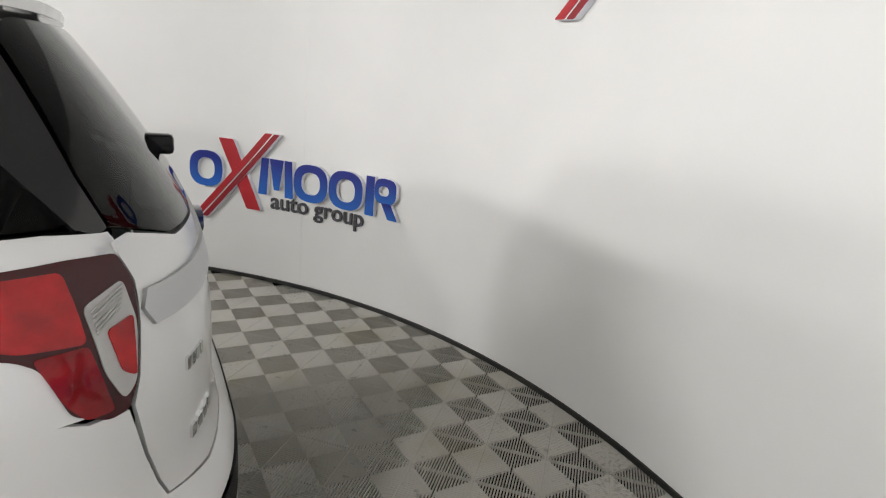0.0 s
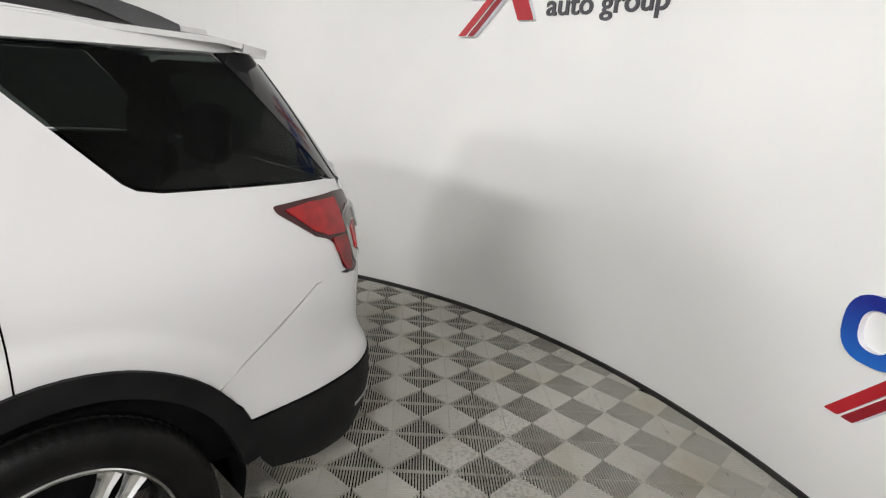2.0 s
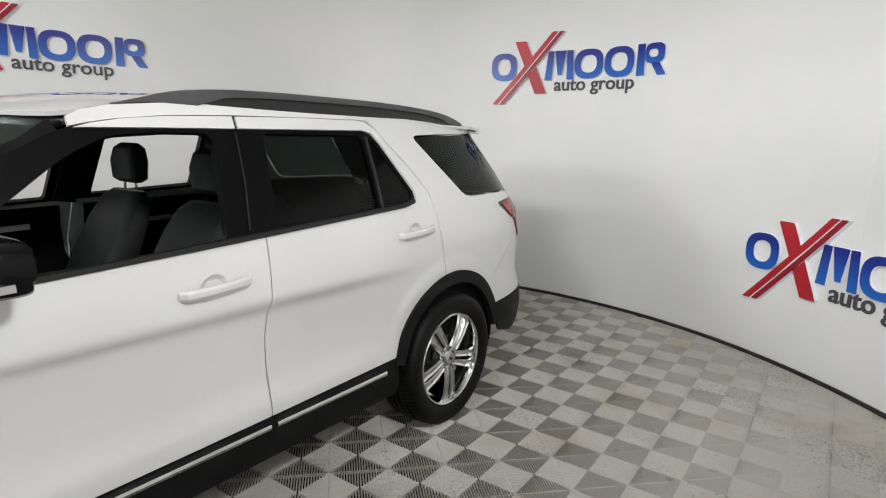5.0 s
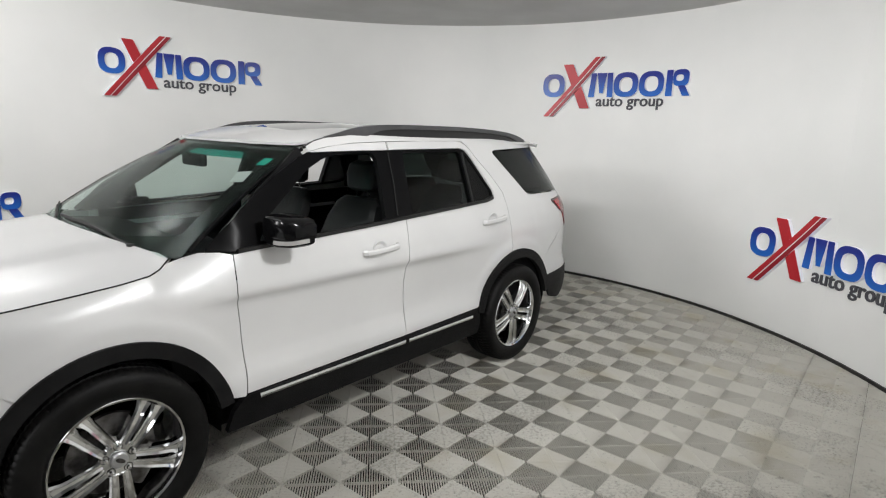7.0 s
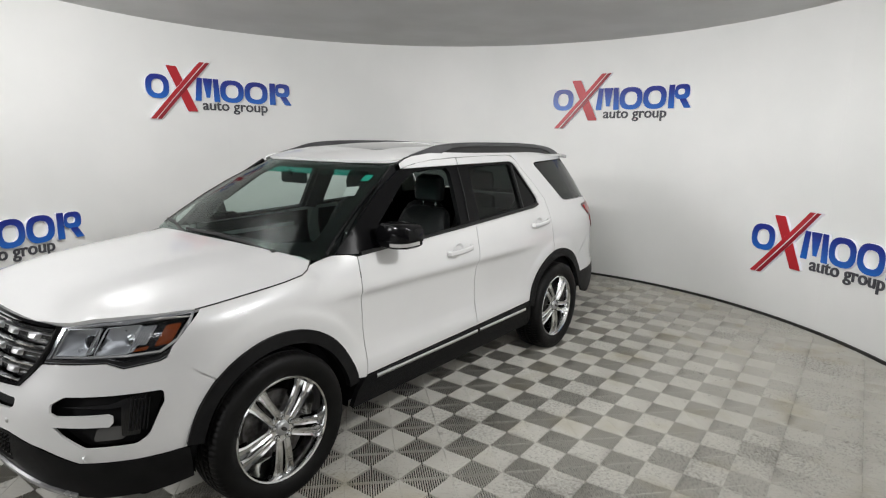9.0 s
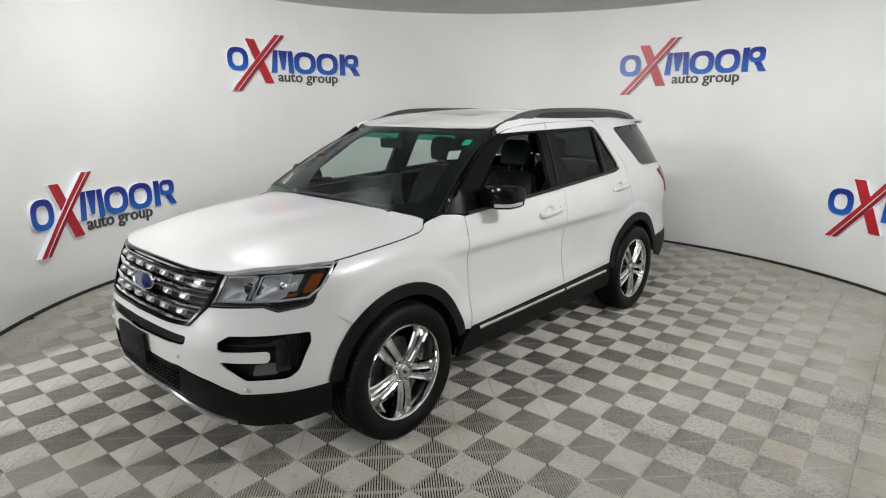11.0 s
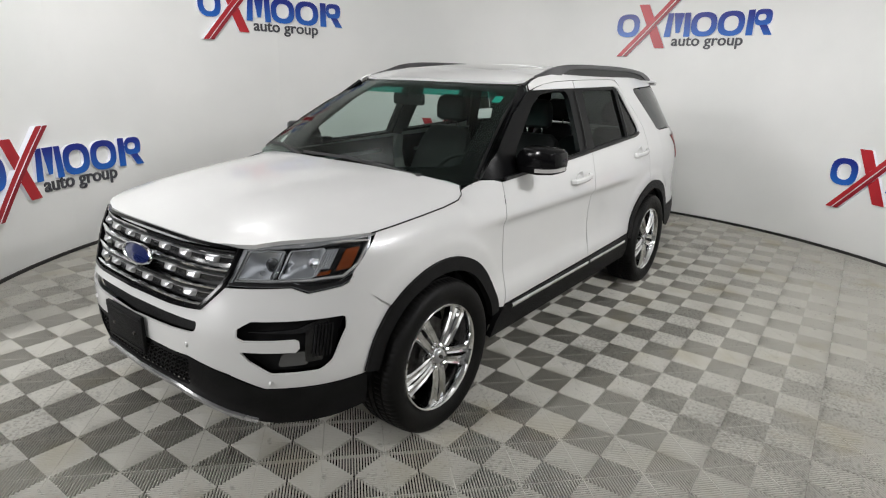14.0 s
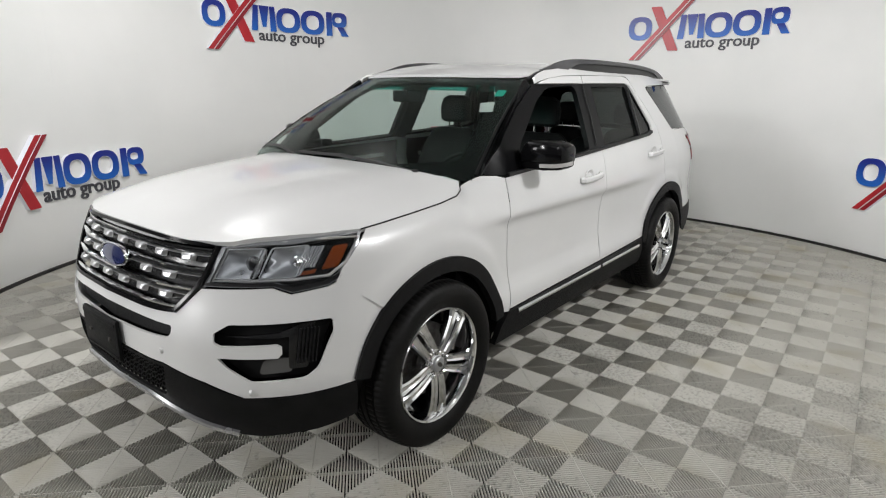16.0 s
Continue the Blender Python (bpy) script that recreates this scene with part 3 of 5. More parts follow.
def roof_point(x, y):
    k = min(1.1, abs(y) / 0.66)
    a = roof_mid(x)
    b = min(a - 0.03, 1.684 - 0.02 * max(0, x - 1.5) ** 2 - (0.45 * (-0.1 - x) ** 2 + 0.07 * (-0.1 - x) if x < -0.1 else 0))
    return Vector((x, y, a - (a - b) * k ** 2.4))


def screen_point(y, t):
    """The windscreen: t from 0 at the foot to 1 at the roof."""
    k = min(1.0, abs(y))
    low = Vector((-1.30 + 0.36 * k ** 2.2, 0, 1.145 + 0.02 * k))
    high = Vector((-0.543 + 0.165 * (k / 0.65) ** 2.2, 0, 1.641 - 0.010 * (k / 0.65) ** 2))
    half = 0.86 + (0.645 - 0.86) * t
    q = low.lerp(high, t)
    bulge = 0.028 * math.sin(math.pi * min(max(t, 0), 1))
    return Vector((q.x - bulge * 0.5, y * half / 0.75, q.z + bulge))


car = group_thing("car", "parked pearl-white three-row sport utility car with black lower trim", "car")
BOTH = (-1, 1)


def side_fn(s, out=0.0):
    return lambda x, z: Vector((x, s * (side_w(x, z) + out), z))




def on_arch(cx, r, x):
    """The height of the arch circle over x."""
    return AZ + math.sqrt(max(0, r * r - (x - cx) ** 2))


def arch(cx, r, a0, a1, n=22):
    return arc(cx, AZ, r, a0, a1, n)


SILL = curve([-0.9, 0.2, 1.1], [0.475, 0.50, 0.525])
fender = ([(-1.766, 1.045), (-1.84, 0.985), (-1.905, 0.915), (-1.93, 0.872)] + arch(FX, F_OUT, 133, 12, 26)
          + [(-0.862, 0.462), (-0.857, 0.60), (-0.873, 0.83), (-0.893, 0.98), (-0.885, 1.15), (-0.935, 1.163), (-1.02, 1.168), (-1.09, 1.155), (-1.175, 1.134), (-1.215, 1.117), (-1.25, 1.107), (-1.38, 1.089), (-1.523, 1.0735), (-1.65, 1.058)])
front_door = ([(-0.856, SILL(-0.86)), (-0.852, 0.60), (-0.868, 0.83), (-0.888, 0.98), (-0.880, 1.150), (-0.80, 1.158), (-0.48, 1.176), (0.11, 1.206), (0.256, 1.214), (0.241, 1.04), (0.216, 0.823), (0.221, SILL(0.2))])
rear_door = ([(0.226, SILL(0.2)), (0.221, 0.823), (0.246, 1.04), (0.261, 1.214), (0.93, 1.250), (1.13, 1.262), (1.19, 1.272), (1.212, 1.30), (1.21, 1.335), (1.06, 1.57), (1.02, 1.615), (0.96, 1.630), (0.27, 1.617), (0.27, 1.662), (0.60, 1.672), (0.93, 1.675), (1.0, 1.665), (1.045, 1.64),
              (1.10, 1.575), (1.222, 1.447), (1.322, 1.316), (1.341, 1.185), (1.358, 0.978), (1.361, on_arch(RX, R_OUT, 1.361))] + arch(RX, R_OUT, 103, 163, 16)[1:] + [(0.96, SILL(0.96))])
front_frame = [(-0.315, 1.603), (-0.02, 1.611), (0.255, 1.616), (0.255, 1.662), (0.0, 1.652), (-0.16, 1.6365), (-0.27, 1.6165)]
quarter = ([(1.3655, on_arch(RX, R_OUT, 1.3655)), (1.3625, 0.978), (1.3455, 1.185), (1.3285, 1.316), (1.2265, 1.452), (1.1045, 1.582), (1.0495, 1.647), (1.005, 1.676), (1.10, 1.6845), (1.5, 1.6865), (1.90, 1.6815), (2.02, 1.672), (2.03, 1.648), (1.96, 1.640), (1.60, 1.628), (1.37, 1.618), (1.336, 1.606), (1.34, 1.588), (1.63, 1.305), (1.66, 1.288), (1.72, 1.279), (2.25, 1.280), (2.335, 1.27), (2.325, 1.238), (2.20, 1.228), (2.035, 1.225), (2.06, 1.195), (2.165, 1.118), (2.245, 1.096), (2.285, 1.05), (2.318, 0.985),
            (2.27, 0.984), (2.155, 0.972), (1.98, 0.846)] + arch(RX, R_OUT, 44, 100, 20))
quarter_glass = rounded([(1.345, 1.606), (1.945, 1.634), (2.29, 1.30), (2.275, 1.287), (1.72, 1.286), (1.645, 1.30)], [0.035, 0.02, 0.01, 0.01, 0.05, 0.04])
dlo = rounded([(-0.99, 1.172), (-0.80, 1.340), (-0.60, 1.472), (-0.40, 1.575), (-0.335, 1.602), (-0.02, 1.609), (0.955, 1.628), (1.02, 1.612), (1.205, 1.33), (1.205, 1.285), (1.12, 1.264), (0.26, 1.217), (-0.48, 1.178), (-0.84, 1.158)], [0.01, 0, 0, 0, 0.01, 0, 0.02, 0.03, 0.03, 0.02, 0.02, 0, 0, 0.02])
front_pane = rounded([(-0.735, 1.192), (-0.66, 1.30), (-0.36, 1.515), (-0.21, 1.582), (-0.02, 1.597), (0.125, 1.598), (0.155, 1.565), (0.105, 1.222), (-0.34, 1.197)], [0.01, 0.02, 0.03, 0.04, 0.02, 0.03, 0.05, 0.02, 0.01])
rear_pane = rounded([(0.335, 1.24), (0.385, 1.60), (0.925, 1.608), (0.95, 1.59), (0.93, 1.266)], [0.01, 0.02, 0.01, 0.02, 0.01])
small_pane = rounded([(0.955, 1.27), (0.975, 1.598), (1.02, 1.580), (1.10, 1.460), (1.192, 1.325), (1.185, 1.294), (1.12, 1.278)], [0.01, 0.02, 0.02, 0, 0.03, 0.03, 0.02])


def thin(poly, d):
    """The outline drawn in by about d."""
    c = (sum(p[0] for p in poly) / len(poly), sum(p[1] for p in poly) / len(poly))
    out = []
    for x, y in poly:
        r = math.hypot(x - c[0], y - c[1])
        out.append((c[0] + (x - c[0]) * (1 - d / r), c[1] + (y - c[1]) * (1 - d / r)))
    return out


def door_handle(parent, s, x, z):
    """A body-coloured pull handle over a round dished cup."""
    y = side_w(x, z)
    bm = bmesh.new()
    path = [(x + d, s * (side_w(x + d, z) + h), z + d * 0.06) for d, h in ((-0.13, 0.006), (-0.115, 0.026), (-0.07, 0.036), (0.0, 0.040), (0.07, 0.036), (0.115, 0.028), (0.13, 0.008))]
    sweep(bm, path, [(-0.009, -0.016), (0.004, -0.019), (0.011, -0.008), (0.011, 0.008), (0.004, 0.018), (-0.009, 0.016)], up=Vector((0, 0, 1)))
    part("door_handle", bm, PAINT, parent)
    bm = bmesh.new()
    lathe(bm, [(0.0, 0.056), (0.004, 0.052), (0.004, 0.048), (-0.006, 0.03), (-0.010, 0.0)], 28, m=Matrix.Translation((x - 0.005, s * y, z + 0.004)) @ Matrix.Diagonal((1.0, s, 0.86, 1)))
    bmesh.ops.recalc_face_normals(bm, faces=bm.faces)
    part("handle_cup", bm, PAINT, parent)
    bm = bmesh.new()
    lathe(bm, [(0.0395, 0.0), (0.0395, 0.008), (0.036, 0.008)], 14, m=Matrix.Translation((x + 0.105, s * (y - 0.006), z + 0.008)) @ Matrix.Diagonal((1, s, 1, 1)))
    part("lock", bm, SATIN, parent)


for s in BOTH:
    fn = side_fn(s)
    panel("fender", fender, fn, PAINT, car, step=0.02)
    door = panel("front_door", front_door, fn, PAINT, car, step=0.018)
    panel("roof_side", front_frame, fn, PAINT, door, step=0.03)
    door_handle(door, s, 0.01, 1.066)
    cant = [(-0.33, 1.606), (-0.27, 1.620), (-0.19, 1.634), (0.0, 1.655), (0.26, 1.667), (0.93, 1.680), (1.0, 1.678), (1.5, 1.688), (1.95, 1.682), (1.95, 1.70), (1.0, 1.706), (0.3, 1.705), (0.0, 1.697), (-0.2, 1.678), (-0.28, 1.659), (-0.33, 1.637)]
    panel("roof_edge", cant, fn, PAINT, car, step=0.04)
    panel("window_frame", dlo, side_fn(s, -0.010), PILLAR_BLACK, car, "gloss black pillars and window surrounds", step=0.045, thick=0.03, holes=[front_pane, rear_pane, small_pane])
    bm = bmesh.new()
    sweep(bm, [(x, s * (side_w(x, z) + 0.004), z) for x, z in ((-0.86, 1.165), (-0.48, 1.183), (0.11, 1.212), (0.26, 1.221), (0.7, 1.245), (1.10, 1.268), (1.185, 1.285))], [(-0.006, -0.010), (0.008, -0.010), (0.008, 0.008), (-0.006, 0.010)])
    part("belt_moulding", bm, SEAL, car)
    bm = bmesh.new()
    sweep(bm, [(x, s * (side_w(x, z) - 0.004), z) for x, z in ((0.255, 1.60), (0.235, 1.42), (0.20, 1.24))], [(-0.003, -0.003), (0.003, -0.003), (0.003, 0.003), (-0.003, 0.003)], up=Vector((1, 0, 0)))
    part("pillar_seam", bm, SEAL, car)
    bm = bmesh.new()
    sweep(bm, [(x, s * (side_w(x, z) + 0.001), z) for x, z in ((0.965, 1.60), (0.955, 1.43), (0.942, 1.262))], [(-0.006, -0.007), (0.006, -0.007), (0.006, 0.007), (-0.006, 0.007)], up=Vector((1, 0, 0)))
    part("window_divider", bm, SEAL, car)
    rd = panel("rear_door", rear_door, fn, PAINT, car, step=0.018)
    door_handle(rd, s, 1.14, 1.134)
    if s < 0:
        panel("window", rear_pane, side_fn(s, -0.018), TINTED, rd, "dark privacy glass", step=0.06, thick=0.004)
    panel("fixed_window", small_pane, side_fn(s, -0.016), TINTED_BLACK, rd, "dark privacy glass", step=0.06, thick=0.004)
    panel("quarter_panel", quarter, fn, PAINT, car, step=0.02)
    panel("quarter_window", quarter_glass, side_fn(s, -0.006), TINTED_DARK, car, "dark privacy glass", step=0.05, thick=0.004)
    # sill cladding with a bright strip
    sill = [(-0.95, 0.295), (-0.93, 0.40), (-0.885, 0.452), (-0.86, SILL(-0.86) - 0.006), (0.2, SILL(0.2) - 0.006), (0.955, SILL(0.955) - 0.006), (0.985, 0.45), (1.0, 0.36), (0.99, 0.315)]
    panel("sill_cladding", sill, side_fn(s, 0.008), PLASTIC, car, "black plastic sill cladding", step=0.04, thick=0.03)
    for x0, x1 in ((-0.80, 0.205), (0.235, 0.88)):
        bm = bmesh.new()
        zf = lambda x: 0.452 + 0.02 * (x + 0.8) / 1.68
        sweep(bm, [(x0 + (x1 - x0) * k / 8, s * (side_w(x0 + (x1 - x0) * k / 8, zf(x0 + (x1 - x0) * k / 8)) + 0.012), zf(x0 + (x1 - x0) * k / 8)) for k in range(9)], [(-0.006, -0.013), (0.008, -0.011), (0.011, 0.0), (0.008, 0.011), (-0.006, 0.013)])
        part("bright_strip", bm, CHROME, car)
    # arch cladding
    for cx, ro, ri, a0, a1 in ((FX, F_OUT, F_IN, 168, 10), (RX, R_OUT, R_IN, 12, 168)):
        lo, hi = min(a0, a1), max(a0, a1)
        ring_pts = arch(cx, ro + 0.002, lo, hi, 30) + arch(cx, ri, hi, lo, 30)
        panel("arch_cladding", ring_pts, side_fn(s, 0.014), PLASTIC, car, "black plastic wheel arch trim", step=0.03, thick=0.035)
        bm = bmesh.new()
        n = 28
        rows = []
        for k in range(n + 1):
            a = radians(-8 + 196 * k / n)
            x, z = cx + (ri + 0.012) * math.cos(a), AZ + (ri + 0.012) * math.sin(a)
            w = side_w(x, max(z, 0.35))
            rows.append([bm.verts.new((x, s * y, z)) for y in (w - 0.012, 0.60)] + [bm.verts.new((cx + 0.05 * math.cos(a), s * 0.585, AZ + 0.05 * math.sin(a)))])
        for p, q in zip(rows, rows[1:]):
            bm.faces.new((p[0], p[1], q[1], q[0]))
            bm.faces.new((p[1], p[2], q[2], q[1]))
        part("wheel_well", bm, UNDER, car)

# ---- hood, roof, glass ----
HOOD_REAR = [(-1.112, 0.778), (-1.165, 0.69), (-1.215, 0.55), (-1.245, 0.4), (-1.26, 0.2), (-1.265, 0.0)]
hood_l = [(-2.292, 0.0), (-2.287, 0.2), (-2.262, 0.4), (-2.215, 0.54), (-2.18, 0.60), (-2.05, 0.70), (-1.93, 0.775), (-1.79, 0.834), (-1.69, 0.849), (-1.52, 0.865), (-1.36, 0.875), (-1.25, 0.875), (-1.203, 0.857)] + HOOD_REAR
hood_out = hood_l + [(x, -y) for x, y in hood_l[-2:0:-1]]
hood = panel("hood", hood_out, hood_point, PAINT, car, step=0.04, thick=0.02)
roof_l = [(-0.560, 0.0), (-0.546, 0.2), (-0.485, 0.4), (-0.40, 0.55), (-0.345, 0.62), (-0.27, 0.65), (-0.1, 0.672), (0.5, 0.675), (1.9, 0.672), (2.03, 0.66), (2.03, 0.3), (2.03, 0.0)]
sun_l = rounded([(-0.22, -0.40), (-0.22, 0.40), (0.42, 0.41), (0.42, -0.41)], 0.06)
roof = panel("roof", roof_l + [(x, -y) for x, y in roof_l[-2:0:-1]], roof_point, PAINT, car, step=0.05, thick=0.015, holes=[sun_l])
panel("sunroof", thin(sun_l, 0.006), roof_point, SUNROOF, car, "closed dark glass sunroof", step=0.06, thick=0.008, out=-0.002)
spoiler_l = [(2.035, 0.0), (2.035, 0.66), (2.075, 0.652), (2.13, 0.615), (2.19, 0.50), (2.228, 0.25), (2.24, 0.0)]
panel("rear_spoiler", spoiler_l + [(x, -y) for x, y in spoiler_l[-2:0:-1]], roof_point, PAINT, car, step=0.04, thick=0.024)
screen = rounded([(-0.745, 0.0), (0.745, 0.0), (0.745, 1.0), (-0.745, 1.0)], 0.03)
panel("windscreen", screen, screen_point, GLASS, car, "clear windscreen with a dark border and green shade band", step=0.07, thick=0.005)
inner = rounded([(-0.665, 0.14), (-0.40, 0.10), (0.40, 0.10), (0.665, 0.14), (0.65, 0.90), (-0.65, 0.90)], [0.04, 0.05, 0.05, 0.04, 0.05, 0.05])
panel("screen_border", screen, screen_point, GLOSS_BLACK, car, "black printed border of the windscreen", step=0.07, thick=0.002, holes=[inner], out=-0.006)
panel("shade_band", [(-0.65, 0.825), (0.65, 0.825), (0.65, 0.92), (-0.65, 0.92)], screen_point, BAND, car, "green shade band", step=0.07, thick=0.001, out=-0.009)
for s in BOTH:
    # windscreen pillar and roof gutter
    bm = bmesh.new()
    pts = [screen_point(0.752 * -s * -1, t) for t in (0.05, 0.2, 0.4, 0.6, 0.8, 0.98)]
    sweep(bm, pts, [(-0.009, -0.012), (0.009, -0.012), (0.009, 0.000), (0.0, 0.004), (-0.009, 0.000)])
    part("pillar_trim", bm, GLOSS_BLACK, car)
    bm = bmesh.new()
    sweep(bm, [screen_point(-s * -0.752, 1.0), Vector((-0.25, s * 0.657, 1.661)), Vector((-0.17, s * 0.660, 1.680)), Vector((-0.05, s * 0.660, 1.694))], [(-0.009, -0.010), (0.009, -0.010), (0.009, 0.004), (-0.009, 0.004)])
    part("gutter_trim", bm, SEAL, car)
    # roof rail: foot, bar, foot in one moulding
    rail = new("roof_rail")
    rail.parent = car
    tops = curve([-0.17, -0.1, 0.0, 0.1, 0.3, 0.6, 1.0, 1.3, 1.55, 1.7, 1.8, 1.86], [1.686, 1.704, 1.732, 1.750, 1.766, 1.773, 1.775, 1.770, 1.757, 1.740, 1.718, 1.698])

    def moulding(xs, low, high, wide):
        bm = bmesh.new()
        rings = []
        for x in xs:
            y, zl, zh = s * (0.655 - 0.008 * (x - 0.8) ** 2), low(x), high(x)
            zh = max(zh, zl + 0.004)
            rings.append([bm.verts.new((x, y + dy * wide, zl + (zh - zl) * k)) for dy, k in ((-1, 0), (1, 0), (1, 0.62), (0.55, 0.95), (0, 1.0), (-0.55, 0.95), (-1, 0.62))])
        for p, q in zip(rings, rings[1:]):
            for k in range(7):
                bm.faces.new((p[k], p[(k + 1) % 7], q[(k + 1) % 7], q[k]))
        bm.faces.new(rings[0])
        bm.faces.new(rings[-1])
        bmesh.ops.recalc_face_normals(bm, faces=bm.faces)
        return bm
    span = [-0.17 + 2.02 * k / 40 for k in range(41)]
    lift = curve([-0.17, 0.12, 0.26, 0.5, 1.4, 1.62, 1.74, 1.85], [0.09, 0.06, 0.032, 0.028, 0.028, 0.032, 0.05, 0.05])
    part("rail_bar", moulding(span, lambda x: max(1.676, tops(x) - lift(x)), tops, 0.017), RAIL_GREY, rail, "satin grey bar")
    part("rail_base", moulding([x for x in span if 0.1 < x < 1.75], lambda x: 1.678, lambda x: max(1.69, tops(x) - lift(x) + 0.004), 0.012), SEAL, rail, "black base strip")

# dark joints between the hood and the fenders
for s in BOTH:
    bm = bmesh.new()
    sweep(bm, [hood_point(x, s * y) + Vector((0, s * 0.003, 0.003)) for x, y in ((-1.79, 0.835), (-1.69, 0.849), (-1.52, 0.865), (-1.36, 0.875), (-1.25, 0.875), (-1.20, 0.857), (-1.15, 0.815), (-1.108, 0.778))], [(-0.0016, -0.006), (0.0016, -0.006), (0.0016, 0.0), (-0.0016, 0.0)])
    part("hood_joint", bm, SEAL, car)

# cowl and wipers
bm = bmesh.new()
rows = []
for k in range(17):
    y = -0.84 + 1.68 * k / 16
    a = abs(y)
    xh = np.interp(a, [0, 0.2, 0.4, 0.55, 0.69, 0.778, 0.85], [-1.265, -1.26, -1.245, -1.215, -1.165, -1.112, -1.05])
    p = screen_point(0.75 * y / 0.86, 0.02)
    rows.append([bm.verts.new((xh - 0.03, y, hood_point(xh, y).z - 0.035)), bm.verts.new((xh + 0.03, y, p.z - 0.005)), bm.verts.new((p.x + 0.02, p.y, p.z - 0.004)), bm.verts.new((p.x + 0.05, p.y, p.z - 0.12))])
for p, q in zip(rows, rows[1:]):
    for i in range(3):
        bm.faces.new((p[i], p[i + 1], q[i + 1], q[i]))
bmesh.ops.solidify(bm, geom=bm.faces[:], thickness=0.006)
part("cowl", bm, PLASTIC, car, "black plastic cowl")
for y0, (ya, ta), (ym, tm), (yb, tb) in ((-0.52, (-0.36, 0.075), (-0.07, 0.115), (0.25, 0.10)), (0.10, (0.26, 0.075), (0.50, 0.11), (0.72, 0.085))):
    wiper = new("wiper")
    wiper.parent = car
    a, b = screen_point(y0, 0.02), screen_point(ym, tm)
    lift = Vector((-0.008, 0, 0.015))
    bm = bmesh.new()
    sweep(bm, [a + lift, a.lerp(b, 0.5) + lift * 1.4, b + lift * 1.2], round_section(0.006, 6), scale=lambda t: 1.2 - 0.5 * t)
    part("wiper_arm", bm, SEAL, wiper)
    bm = bmesh.new()
    sweep(bm, [screen_point(b_y, tt) + lift * 0.7 for b_y, tt in ((ya, ta), (ym, tm), (yb, tb))], [(-0.005, -0.008), (0.005, -0.008), (0.003, 0.007), (-0.003, 0.007)])
    part("wiper_blade", bm, SEAL, wiper)
    bm = bmesh.new()
    lathe(bm, [(0.0, 0.0), (0.0, 0.014), (-0.02, 0.016)], 12, axis="z", m=Matrix.Translation(a + lift + Vector((0, 0, 0.012))))
    part("pivot_cap", bm, SEAL, wiper)

# ---- front ----
GRILLE = [(0.0, 1.022), (0.30, 1.018), (0.575, 1.008), (0.558, 0.92), (0.535, 0.87), (0.452, 0.775), (0.30, 0.772), (0.0, 0.772)]


def both_sides(pts):
    """A closed outline from the middle out on one side, mirrored."""
    return [p for p in pts] + [(-u, v) for u, v in reversed(pts) if u > 1e-6]


slot = rounded([(0.0, 0.728), (0.32, 0.728), (0.45, 0.722), (0.452, 0.690), (0.43, 0.678), (0.0, 0.664), (-0.43, 0.678), (-0.452, 0.690), (-0.45, 0.722), (-0.32, 0.728)], 0.012)
fog_l = rounded([(0.625, 0.712), (0.675, 0.744), (1.045, 0.742), (1.062, 0.690), (0.995, 0.560), (0.943, 0.527), (0.752, 0.527), (0.672, 0.582), (0.640, 0.620), (0.655, 0.622), (0.855, 0.616), (0.872, 0.632), (0.872, 0.658), (0.855, 0.668), (0.655, 0.668), (0.630, 0.680)], [0.006, 0.01, 0.018, 0.012, 0.02, 0.02, 0.012, 0.012, 0.004, 0, 0.003, 0.003, 0.003, 0.003, 0, 0.006])
fog_r = [(-u, v) for u, v in fog_l]
bumper_half = [(0.0, 0.765), (0.30, 0.765), (0.456, 0.768), (0.545, 0.862), (0.80, 0.868), (0.87, 0.842), (1.00, 0.858), (1.045, 0.878), (1.085, 0.866), (1.285, 0.742), (1.225, 0.66), (1.17, 0.57), (1.14, 0.47), (0.93, 0.462), (0.72, 0.464), (0.58, 0.525), (0.40, 0.572), (0.20, 0.575), (0.0, 0.575)]
bumper = panel("front_bumper", both_sides(bumper_half), front_point, PAINT, car, "white bumper cover with fog lamp recesses", step=0.03, thick=0.012, holes=[slot, fog_l, fog_r])
panel("grille_slot", thin(slot, -0.01), front_point, PLASTIC, car, step=0.05, thick=0.01, out=-0.035)
lower_half = [(0.0, 0.568), (0.40, 0.566), (0.575, 0.518), (0.715, 0.457), (0.93, 0.455), (1.135, 0.463), (1.13, 0.38), (1.12, 0.30), (0.95, 0.27), (0.73, 0.262), (0.66, 0.275), (0.50, 0.327), (0.31, 0.388), (0.0, 0.392)]
intake = rounded([(-0.40, 0.555), (0.40, 0.555), (0.375, 0.425), (-0.375, 0.425)], 0.015)
panel("lower_bumper", both_sides(lower_half), front_point, PLASTIC, car, "black plastic lower bumper", step=0.035, thick=0.012, holes=[intake])
panel("intake_back", thin(intake, -0.01), front_point, UNDER, car, step=0.06, thick=0.01, out=-0.05)
mesh_bm = bmesh.new()
